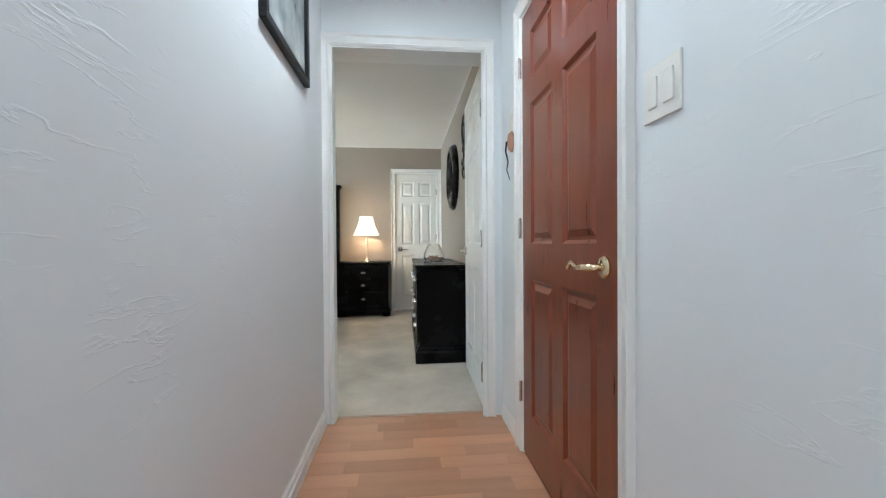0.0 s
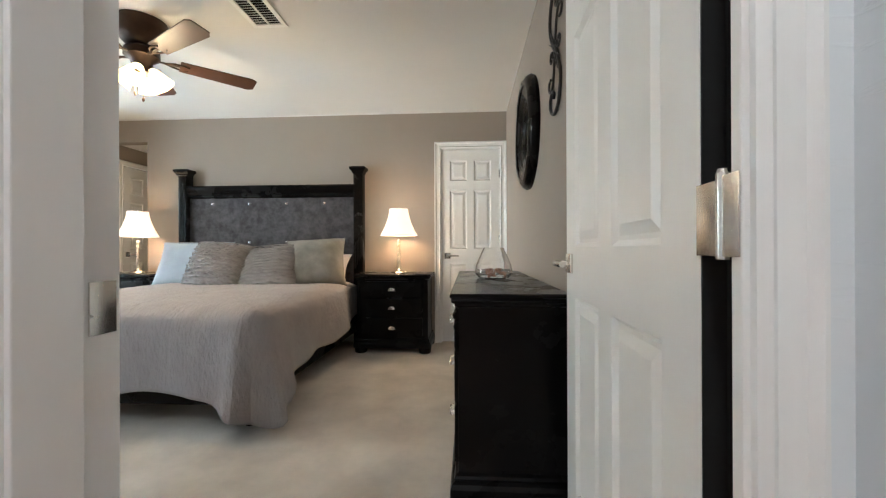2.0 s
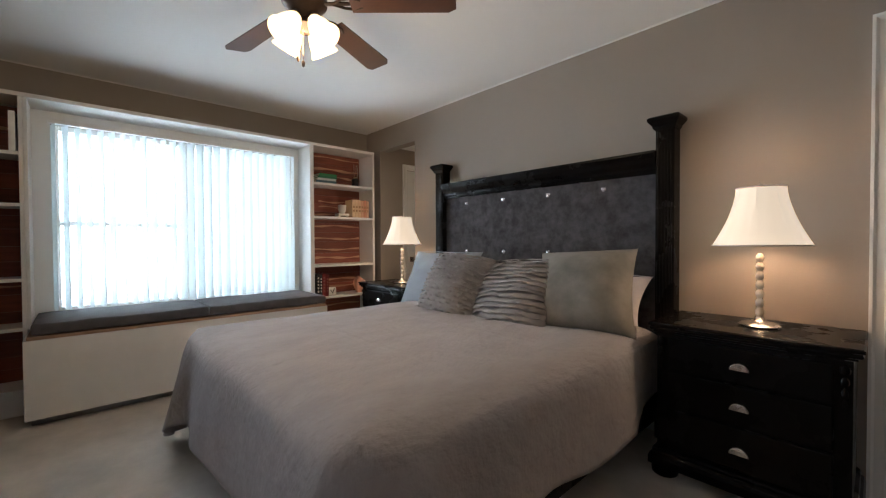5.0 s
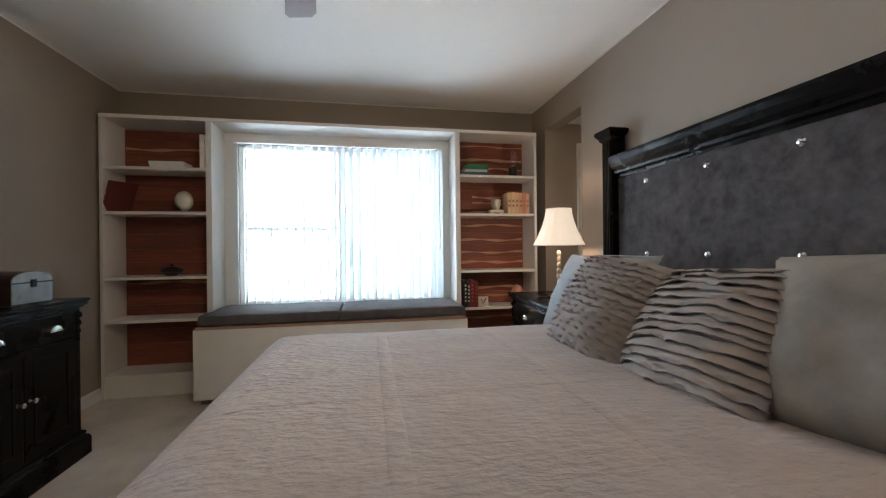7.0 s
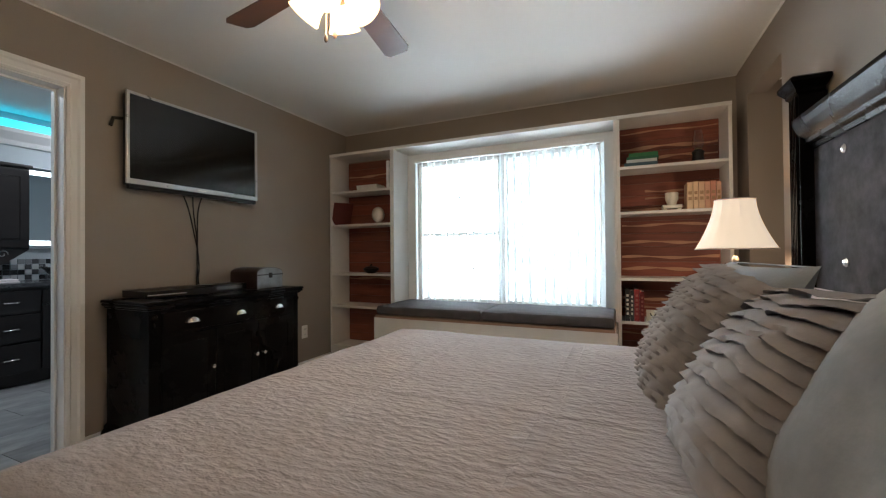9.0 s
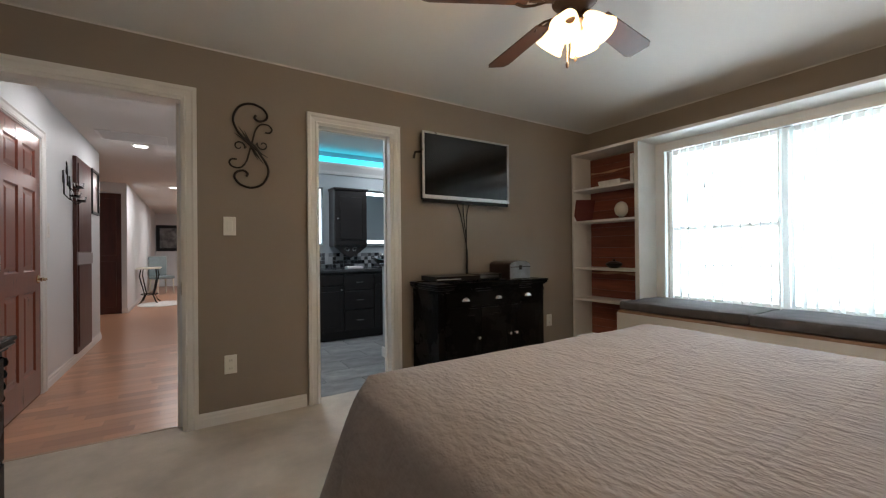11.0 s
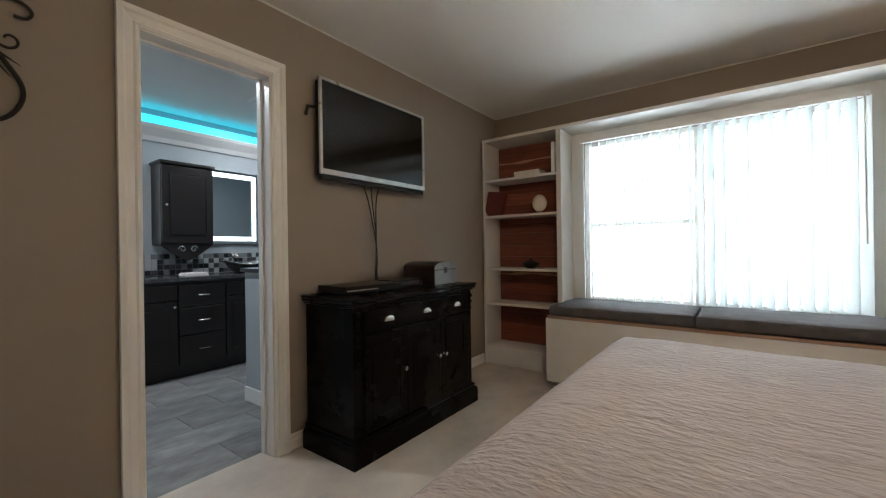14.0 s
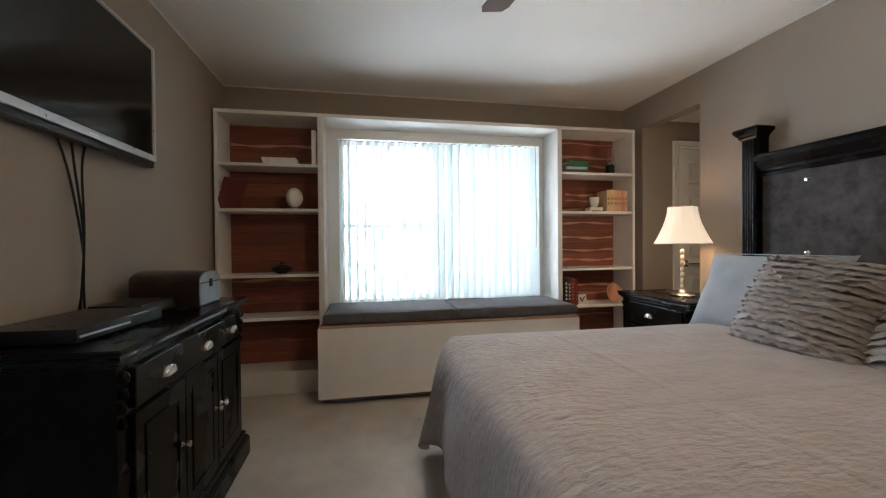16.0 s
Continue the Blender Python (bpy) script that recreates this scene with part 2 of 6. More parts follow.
# ---- mesh helpers ----
def box(bm, x0, x1, y0, y1, z0, z1, bevel=0.0, m=None):
    r = bmesh.ops.create_cube(bm, size=1.0)
    vs = r["verts"]
    for v in vs:
        v.co = Vector((x0 + (v.co.x + 0.5) * (x1 - x0), y0 + (v.co.y + 0.5) * (y1 - y0), z0 + (v.co.z + 0.5) * (z1 - z0)))
    if bevel:
        es = list({e for v in vs for e in v.link_edges})
        r2 = bmesh.ops.bevel(bm, geom=es, offset=bevel, segments=2, profile=0.6, affect="EDGES")
        vs = list({v for f in r2["faces"] for v in f.verts} | {v for v in vs if v.is_valid})
    if m:
        bmesh.ops.transform(bm, matrix=m, verts=vs)
    return bm


def boxbm(*a, **k):
    return box(bmesh.new(), *a, **k)


def lathe(bm, profile, segs=24, at=(0, 0, 0), m=None, flute=0.0, nf=8):
    rings = []
    for r, z in profile:
        ring = []
        for i in range(segs):
            a = 2 * math.pi * i / segs
            rr = r * (1 + flute * math.cos(nf * a))
            ring.append(bm.verts.new((at[0] + rr * math.cos(a), at[1] + rr * math.sin(a), at[2] + z)))
        rings.append(ring)
    for a, b in zip(rings, rings[1:]):
        for i in range(segs):
            bm.faces.new((a[i], a[(i + 1) % segs], b[(i + 1) % segs], b[i]))
    if profile[0][0] > 1e-4:
        bm.faces.new(rings[0][::-1])
    if profile[-1][0] > 1e-4:
        bm.faces.new(rings[-1])
    if m:
        bmesh.ops.transform(bm, matrix=m, verts=[v for r in rings for v in r])
    return bm


def lathebm(*a, **k):
    return lathe(bmesh.new(), *a, **k)


def tube(bm, pts, r, segs=8):
    pts = [Vector(p) for p in pts]
    rings, up = [], Vector((0.13, 0.27, 0.95))
    for i, p in enumerate(pts):
        d = (pts[min(i + 1, len(pts) - 1)] - pts[max(i - 1, 0)]).normalized()
        s = d.cross(up).normalized() if abs(d.dot(up)) < 0.97 else d.cross(Vector((1, 0, 0))).normalized()
        u = s.cross(d)
        rad = r(i / (len(pts) - 1)) if callable(r) else r
        rings.append([bm.verts.new(p + rad * (math.cos(2 * math.pi * k / segs) * s + math.sin(2 * math.pi * k / segs) * u)) for k in range(segs)])
    for a, b in zip(rings, rings[1:]):
        for k in range(segs):
            bm.faces.new((a[k], a[(k + 1) % segs], b[(k + 1) % segs], b[k]))
    bm.faces.new(rings[0][::-1])
    bm.faces.new(rings[-1])
    return bm


def tubebm(pts, r, segs=8):
    return tube(bmesh.new(), pts, r, segs)


def prism(bm, outline, axis, a0, a1):
    """A closed outline of pairs swept along an axis."""
    def put(u, v, w):
        return {"x": (w, u, v), "y": (u, w, v), "z": (u, v, w)}[axis]
    A = [bm.verts.new(put(u, v, a0)) for u, v in outline]
    B = [bm.verts.new(put(u, v, a1)) for u, v in outline]
    n = len(outline)
    for i in range(n):
        bm.faces.new((A[i], A[(i + 1) % n], B[(i + 1) % n], B[i]))
    bm.faces.new(A[::-1])
    bm.faces.new(B)
    return bm


def mesh_of(name, bm, material, smooth=False):
    bmesh.ops.recalc_face_normals(bm, faces=bm.faces)
    me = bpy.data.meshes.new(name)
    bm.to_mesh(me)
    bm.free()
    me.materials.append(material)
    if smooth:
        for p in me.polygons:
            p.use_smooth = True
        me.set_sharp_from_angle(angle=radians(40))
    return me


def part(name, bm, material, parent, label="", smooth=True):
    ob = new(name, mesh_of(name, bm, material, smooth))
    if parent:
        ob.parent = parent
    if label:
        ob["label"] = label
    return ob


def thing(name, label, category, place=(0, 0, 0), rz=0, group=""):
    ob = new(name)
    ob.empty_display_size = 0.1
    ob.matrix_basis = pose(*place, 0, 0, rz)
    return tagged(ob, label, category, group)


def solid(name, bm, material, label, category, group="", smooth=True):
    return tagged(part(name, bm, material, None, "", smooth), label, category, group)


def setting(name, bm, material, label="", smooth=False):
    return tagged(part(name, bm, material, None, "", smooth), label, "", "", "structure")


def holed(bm, axis, p0, p1, a0, a1, z0, z1, holes):
    """A wall slab with rectangular openings; axis is the direction it runs in."""
    cuts = sorted({a0, a1, *[h[0] for h in holes], *[h[1] for h in holes]})
    for u, v in zip(cuts, cuts[1:]):
        hs = [h for h in holes if h[0] <= u and h[1] >= v]
        spans = [(z0, z1)]
        for h in hs:
            spans = [s for lo, hi in spans for s in ((lo, min(hi, h[2])), (max(lo, h[3]), hi)) if s[1] - s[0] > 1e-4]
        for lo, hi in spans:
            box(bm, *((u, v, p0, p1) if axis == "x" else (p0, p1, u, v)), lo, hi)
    bmesh.ops.remove_doubles(bm, verts=bm.verts, dist=1e-5)
    return bm


# ---- the setting ----
XW, XE, YS, YN, H = -4.14, 0.612, 2.965, 6.475, 2.375
HALL = (-0.325, 0.514, 0, 2.035)
BATH = (-1.74, -1.154, 0, 2.01)
setting("wall_south", holed(bmesh.new(), "x", YS - 0.078, YS, XW - 0.1, XE + 0.1, 0, H, [(-0.35, 0.566, 0, HALL[3]), BATH]), TAUPE, "taupe painted wall with two doorways")
setting("wall_north", holed(bmesh.new(), "x", YN, YN + 0.11, XW - 0.1, XE + 0.1, 0, H, [(-3.862, -3.245, 0, 2.13), (-0.066, 0.55, 0, 2.002)]), TAUPE, "taupe painted wall behind the bed")
setting("wall_west", holed(bmesh.new(), "y", XW - 0.12, XW, YS, YN, 0, H, [(3.84, 5.56, 0.61, 1.985)]), TAUPE, "taupe painted wall with a wide window")
setting("wall_east", boxbm(XE, XE + 0.1, YS, YN, 0, H), TAUPE, "taupe painted wall beside the dresser")
setting("ceiling", boxbm(XW - 0.2, XE + 0.1, 2.89, YN + 0.1, H, H + 0.1), CEIL, "white ceiling of the bedroom")
setting("floor", boxbm(XW - 0.2, XE + 0.1, 2.86, YN + 0.1, -0.1, 0), CARPET, "beige cut-pile carpet")
# hall
HL, HR = -0.365, 0.612
setting("hall_wall_north", holed(bmesh.new(), "x", 2.80, 2.884, HL - 0.1, HR + 0.1, 0, H, [(HALL[0], 0.566, 0, HALL[3])]), WHITEWALL, "white trowelled wall round the bedroom door")
setting("hall_wall_west", boxbm(HL - 0.1, HL, -1.4, 2.80, 0, H), WHITEWALL, "white hand-trowelled hall wall")
RED = (1.555, 2.41, 0, 2.0)
setting("hall_wall_east", holed(bmesh.new(), "y", HR, HR + 0.12, -0.80, 2.80, 0, H, [RED]), WHITEWALL, "white hand-trowelled hall wall with a red door")
setting("hall_wall_recess", holed(bmesh.new(), "x", -3.52, -3.40, 0.62, 2.2, 0, H, [(0.70, 1.25, 0, 2.2)]), WHITEWALL, "white wall beyond the hall")
setting("far_wall_east", boxbm(0.62, 0.72, -10, -3.52, 0, H), WHITEWALL, "white wall of the far room")
setting("recess_wall_east", boxbm(2.1, 2.2, -3.4, -0.80, 0, H), WHITEWALL, "white wall of the recess")
setting("recess_wall_north", boxbm(0.732, 2.2, -0.80, -0.68, 0, H), WHITEWALL, "white wall of the recess")
setting("far_wall_south", boxbm(-3.5, 0.72, -10.1, -10, 0, H), WHITEWALL, "white end wall of the far room")
setting("far_wall_west", boxbm(-3.6, -3.5, -10, -1.4, 0, H), WHITEWALL, "white wall of the far room")
setting("far_wall_north", boxbm(-3.5, HL - 0.1, -1.5, -1.4, 0, H), WHITEWALL, "white wall of the far room")
setting("hall_ceiling", boxbm(HL - 0.1, HR + 0.12, -1.4, 2.884, H, H + 0.1), CEIL, "white ceiling of the hall")
setting("recess_ceiling", boxbm(HR + 0.12, 2.2, -1.4, -0.68, H, H + 0.1), CEIL, "white ceiling of the recess")
setting("far_ceiling", boxbm(-3.6, 2.2, -10.1, -1.4, H, H + 0.1), CEIL, "white ceiling of the far room")
# bathroom
setting("bath_wall_north", holed(bmesh.new(), "x", 2.85, 2.884, XW, HL - 0.1, 0, 2.42, [BATH]), BATHGREY, "grey bathroom wall")
setting("bath_wall_south", boxbm(XW, HL - 0.1, 0.45, 0.55, 0, 2.42), BATHGREY, "grey bathroom wall behind the vanity")
setting("bath_wall_west", boxbm(XW, XW + 0.1, 0.55, 2.85, 0, 2.42), BATHGREY, "grey bathroom wall")
setting("bath_wall_east", boxbm(HL - 0.16, HL - 0.104, 0.55, 2.85, 0, 2.42), BATHGREY, "grey bathroom wall")
setting("bath_ceiling", boxbm(XW, HL - 0.104, 0.45, 2.884, 2.42, 2.5), CEIL, "white bathroom ceiling")
setting("bath_crown", prism(bmesh.new(), [(0.55, 2.12), (0.57, 2.12), (0.60, 2.16), (0.68, 2.22), (0.70, 2.25), (0.55, 2.25)], "x", XW + 0.1, HL - 0.16), TRIM, "white crown moulding below the light strip")
# alcove beside the bed
setting("alcove_wall_west", holed(bmesh.new(), "y", -3.97, -3.868, YN + 0.11, 8.2, 0, H, [(6.84, 7.56, 0, 1.97)]), TAUPE, "taupe wall of the side passage")
setting("alcove_wall_east", boxbm(-3.24, -3.14, YN + 0.11, 8.2, 0, H), TAUPE, "taupe wall of the side passage")
setting("alcove_wall_north", boxbm(-3.97, -3.14, 8.2, 8.3, 0, H), TAUPE, "taupe end wall of the side passage")
setting("alcove_ceiling", boxbm(-3.97, -3.14, YN + 0.11, 8.3, 2.2, 2.3), CEIL, "ceiling of the side passage")
setting("alcove_floor", boxbm(-3.97, -3.14, YN + 0.10, 8.3, -0.1, 0), CARPET, "beige carpet of the side passage")
setting("recess_backing", boxbm(-0.2, 0.7, YN + 0.3, YN + 0.4, 0, H), TAUPE, "closet back wall")
for nm, bx in (("backdrop", (-9.1, -9, -8, 20, -4, 9)),):
    setting(nm, boxbm(*bx), DAY, "bright hazy daylight outdoors")
setting("ground", boxbm(-300, -4.27, -300, 300, -0.6, -0.5), mat("grass", (0.06, 0.10, 0.03), 0.9, var=0.4, scale=2), "green ground outdoors")


for nm, bx in (("south", (XW, XE, YS, YS + 0.007)), ("north", (XW, XE, YN - 0.007, YN)), ("east", (XE - 0.007, XE, YS + 0.007, YN - 0.007)), ("west", (XW, XW + 0.007, YS + 0.007, YN - 0.007))):
    setting("ceiling_bead_" + nm, boxbm(*bx, H - 0.008, H), CEIL, "thin white paint bead under the ceiling")


def casing(name, axis, face, out, a0, a1, top, w=0.075, label="white moulded door casing"):
    """Door casing on one wall face: moulded boards on both sides and above; out is the way it stands proud."""
    t = thing(name, label, "")
    t["kind"] = "structure"
    prof = [(0, 0), (0, 0.012), (0.012, 0.018), (0.02, 0.012), (0.045, 0.016), (0.055, 0.024), (w, 0.024), (w, 0)]

    def strip(horizontal, edge, sign, lo, hi):
        bm = bmesh.new()
        A, B = [], []
        for u, d in prof:
            for lst, c in ((A, lo), (B, hi)):
                n = face + out * d
                # mitre at the top corners
                if horizontal:
                    c2 = c + (u if c == hi else -u)
                    xy = (c2, n) if axis == "x" else (n, c2)
                    lst.append(bm.verts.new((*xy, edge + u)))
                else:
                    c2 = c + (u if c == hi else 0)
                    xy = (edge + sign * u, n) if axis == "x" else (n, edge + sign * u)
                    lst.append(bm.verts.new((*xy, c2)))
        for i in range(len(prof)):
            j = (i + 1) % len(prof)
            bm.faces.new((A[i], A[j], B[j], B[i]))
        bm.faces.new(A[::-1])
        bm.faces.new(B)
        return bm
    part("casing_board", strip(False, a0, -1, 0, top), TRIM, t, smooth=False)
    part("casing_board", strip(False, a1, 1, 0, top), TRIM, t, smooth=False)
    part("casing_head", strip(True, top, 1, a0, a1), TRIM, t, smooth=False)
    return t


def lining(name, axis, n0, n1, a0, a1, top, stop=None):
    t = thing(name, "white painted door jamb", "")
    t["kind"] = "structure"
    th = 0.014
    for lo, hi, z0, z1 in ((a0, a0 + th, 0, top), (a1 - th, a1, 0, top), (a0 + th, a1 - th, top - th, top)):
        b = (lo, hi, n0, n1) if axis == "x" else (n0, n1, lo, hi)
        part("jamb_board", boxbm(*b, z0, z1, bevel=0.002), TRIM, t, smooth=False)
    if stop is not None:
        for lo, hi, z0, z1 in ((a0 + th, a0 + th + 0.012, 0, top - th), (a1 - th - 0.012, a1 - th, 0, top - th), (a0 + th + 0.012, a1 - th - 0.012, top - th - 0.012, top - th)):
            b = (lo, hi, stop, stop + 0.035) if axis == "x" else (stop, stop + 0.035, lo, hi)
            part("door_stop", boxbm(*b, z0, z1, bevel=0.002), TRIM, t, smooth=False)
    return t


casing("casing_hall_bedroom", "x", YS, 1, -0.345, 0.56, HALL[3] - 0.006)
casing("casing_hall_side", "x", 2.80, -1, HALL[0] + 0.006, HALL[1] - 0.006, HALL[3] - 0.006, w=0.06)
jh = lining("jamb_hall", "x", 2.886, YS + 0.004, -0.35, 0.566, HALL[3])
part("latch_post", boxbm(HALL[0], HALL[0] + 0.014, 2.796, 2.886, 0, HALL[3], bevel=0.002), TRIM, jh, smooth=False)
part("jamb_head", boxbm(HALL[0] + 0.014, 0.566, 2.796, 2.885, HALL[3] - 0.014, HALL[3], bevel=0.002), TRIM, jh, smooth=False)
part("hinge_side_board", boxbm(0.552, 0.566, 2.816, 2.886, 0, HALL[3] - 0.014), TRIM, jh, smooth=False)
part("hinge_post", boxbm(HALL[1] - 0.014, 0.551, 2.797, 2.815, 0, HALL[3] - 0.014, bevel=0.003), TRIM, jh, smooth=False)
# black strip on the lining paints the shade of the hinge gap
part("gap_shade_strip", boxbm(0.546, 0.5515, 2.816, 2.93, 0, HALL[3] - 0.014), DARKSLOT, jh, "black strip standing in for shade in the hinge gap", smooth=False)
casing("casing_bath_bedroom", "x", YS, 1, BATH[0] + 0.006, BATH[1] - 0.006, BATH[3] - 0.006)
lining("jamb_bath", "x", 2.846, YS + 0.004, BATH[0], BATH[1], BATH[3], stop=2.862)
casing("casing_closet", "x", YN, -1, -0.060, 0.544, 1.996, w=0.066)
lining("jamb_closet", "x", YN - 0.004, YN + 0.11, -0.066, 0.55, 2.002)
casing("casing_red_door", "y", HR, -1, RED[0] + 0.006, RED[1] - 0.006, RED[3] - 0.006, w=0.06)
lining("jamb_red_door", "y", HR - 0.004, HR + 0.12, RED[0], RED[1], RED[3])
casing("casing_passage_door", "y", -3.868, 1, 6.846, 7.554, 1.964, w=0.06)

BASEP = [(0, 0), (0, 0.085), (0.004, 0.085), (0.009, 0.072), (0.009, 0.058), (0.014, 0.048), (0.014, 0)]


def baseboard(axis, face, out, a0, a1):
    bm = prism(bmesh.new(), [(face + out * d, z) for d, z in BASEP], axis, a0, a1)
    setting("baseboard", bm, TRIM, "white moulded baseboard")


for a in (("x", YS, 1, -1.07, -0.40), ("x", YS, 1, -3.86, -1.80), ("x", YN, -1, -3.245, -0.135), ("y", XE, -1, YS, YN),
          ("y", HL, 1, -1.4, 2.775), ("y", HR, -1, 2.47, 2.775), ("y", HR, -1, -0.80, 1.495), ("x", -3.40, 1, 0.62, 0.70), ("y", 0.62, -1, -10, -3.40),
          ("y", -3.868, 1, YN + 0.11, 6.78)):
    baseboard(*a)


# ---- doors ----
def panel_door(name, w, h, material, label, panels, thick=0.036, handle=None):
    """Hinge edge at the origin, leaf along +x, faces at y = 0 and -thick. Panels are recessed fields with raised centres."""
    t = thing(name, label, "door")
    bm = bmesh.new()
    xs = sorted({0, w, *[p[0] for p in panels], *[p[1] for p in panels]})
    zs = sorted({0, h, *[p[2] for p in panels], *[p[3] for p in panels]})
    for u, v in zip(xs, xs[1:]):
        for lo, hi in zip(zs, zs[1:]):
            if not any(p[0] <= u and p[1] >= v and p[2] <= lo and p[3] >= hi for p in panels):
                box(bm, u, v, -thick, 0, lo, hi)
    bmesh.ops.remove_doubles(bm, verts=bm.verts, dist=1e-5)
    part("leaf_frame", bm, material, t, smooth=False)
    for p in panels:
        b = bmesh.new()
        for s in (0, 1):
            y0 = 0 if s == 0 else -thick
            d = -1 if s == 0 else 1
            loops = []
            for ins, dep in ((0, 0.0), (0.012, 0.011), (0.022, 0.011), (0.045, 0.003)):
                loops.append([b.verts.new((x, y0 + d * dep, z)) for x, z in ((p[0] + ins, p[2] + ins), (p[1] - ins, p[2] + ins), (p[1] - ins, p[3] - ins), (p[0] + ins, p[3] - ins))])
            for A, B in zip(loops, loops[1:]):
                for i in range(4):
                    b.faces.new((A[i], A[(i + 1) % 4], B[(i + 1) % 4], B[i]))
            b.faces.new(loops[-1])
        part("door_panel", b, material, t, smooth=False)
    return t


def six(w, h):
    s, m = 0.105 * w / 0.75, 0.09 * w / 0.75
    pw = (w - 2 * s - m) / 2
    cols = ((s, s + pw), (s + pw + m, w - s))
    rows = ((0.20, 0.80), (0.95, h - 0.42), (h - 0.32, h - 0.11))
    return [(a, b, lo, hi) for a, b in cols for lo, hi in rows]


def lever(parent, x, z, y, side, way, material, square=True):
    """A lever handle on a rose; side is the way out from the leaf, way the way the lever points."""
    rose = part("rose", lathebm([(0.031, 0), (0.031, 0.006), (0.026, 0.011), (0.012, 0.013)], 24, m=pose(x, y, z, 90 if side < 0 else -90)) if not square else
                boxbm(x - 0.03, x + 0.03, min(y, y + side * 0.01), max(y, y + side * 0.01), z - 0.03, z + 0.03, bevel=0.002), material, parent)
    pts = [(x, y + side * 0.01, z), (x, y + side * 0.04, z), (x + way * 0.012, y + side * 0.05, z)]
    if square:
        pts += [(x + way * 0.06, y + side * 0.052, z), (x + way * 0.115, y + side * 0.05, z)]
    else:
        pts += [(x + way * (0.03 + 0.1 * k / 8), y + side * 0.052, z - 0.016 * math.sin(2.2 * math.pi * k / 8) * (k / 8)) for k in range(9)]
    part("lever", tubebm(pts, (lambda s: 0.009) if square else (lambda s: 0.011 - 0.006 * s), 10), material, rose)


def hinge(parent, x, y, z, material, h=0.09):
    bm = tubebm([(x, y, z - h / 2), (x, y, z + h / 2)], 0.007, 10)
    lathe(bm, [(0.0, -0.004), (0.007, 0.0), (0.005, 0.004)], 10, at=(x, y, z + h / 2))
    box(bm, x - 0.022, x - 0.002, y - 0.012, y - 0.004, z - h / 2, z + h / 2, bevel=0.002)
    part("hinge", bm, material, parent, "satin nickel hinge")


# bedroom door, open against the dresser side
bd = panel_door("door_bedroom", 0.80, 2.0, TRIM, "white six-panel door standing open into the bedroom", six(0.80, 2.0), thick=0.032)
bd.matrix_basis = pose(0.516, 2.90, 0.012, 0, 0, 88.2)
# hinge edge blackened to carry the gap's shade on this side
part("edge_shade", boxbm(-0.003, -0.0004, -0.031, -0.001, 0, 2.0), DARKSLOT, bd, "black strip painting the gap's shade on the hinge edge", smooth=False)
for hz in (0.22, 0.98, 1.72):
    b = tubebm([(-0.07, 0.012, hz - 0.048), (-0.07, 0.012, hz + 0.048)], 0.0075, 10)
    lathe(b, [(0.001, -0.002), (0.007, 0.0), (0.005, 0.005), (0.001, 0.007)], 10, at=(-0.07, 0.012, hz + 0.048))
    box(b, -0.07, 0.004, 0.0008, 0.003, hz - 0.045, hz + 0.045, bevel=0.001)
    box(b, -0.104, -0.07, 0.014, 0.0165, hz - 0.045, hz + 0.045, bevel=0.001)
    part("hinge", b, NICKEL, bd, "satin nickel hinge")
lever(bd, 0.74, 0.90, 0.0, 1, -1, NICKEL)
lever(bd, 0.74, 0.90, -0.032, -1, -1, NICKEL)
part("latch_plate", boxbm(0.7995, 0.802, -0.03, -0.006, 0.87, 0.93), NICKEL, bd)
# strike plate
solid("strike_plate", boxbm(-0.336, -0.333, 2.915, 2.96, 0.83, 0.91, bevel=0.001), NICKEL, "nickel strike plate on the white door jamb", "strike plate")
# closet door, shut
cd = panel_door("door_closet", 0.586, 1.972, TRIM, "white six-panel closet door, shut", six(0.586, 1.972))
cd.matrix_basis = pose(0.536, YN + 0.004, 0.012, 0, 0, 180)
for hz in (0.3, 1.05, 1.72):
    hinge(cd, -0.002, 0.006, hz, NICKEL, 0.08)
lever(cd, 0.53, 0.88, 0.0, 1, -1, NICKEL)
# red hall door, shut
rd = panel_door("door_red", 0.82, 1.97, REDWOOD, "red-brown stained six-panel wooden door, shut", six(0.82, 1.97))
rd.matrix_basis = pose(HR - 0.002, RED[1] - 0.015, 0.012, 0, 0, -90) @ Matrix.Diagonal((1, -1, 1, 1))
for hz in (0.27, 1.02, 1.75):
    hinge(rd, -0.006, 0.012, hz, NICKEL)
lever(rd, 0.755, 0.885, 0.0, 1, -1, BRASS, square=False)
# passage door
pd = panel_door("door_passage", 0.69, 1.945, TRIM, "white panelled door in the side passage, shut", six(0.69, 1.945))
pd.matrix_basis = pose(-3.872, 7.545, 0.012, 0, 0, -90)
lever(pd, 0.63, 0.9, 0.0, 1, -1, NICKEL)

# ---- window, niche and shelves ----
win = thing("window_1", "wide white vinyl window with two sashes", "")
win["kind"] = "structure"
WX = -4.20
for b in ((3.84, 3.88, 0.61, 1.985), (5.52, 5.56, 0.61, 1.985), (4.655, 4.725, 0.61, 1.985)):
    part("window_stile", boxbm(WX - 0.03, WX + 0.03, b[0], b[1], b[2], b[3], bevel=0.003), TRIM, win, smooth=False)
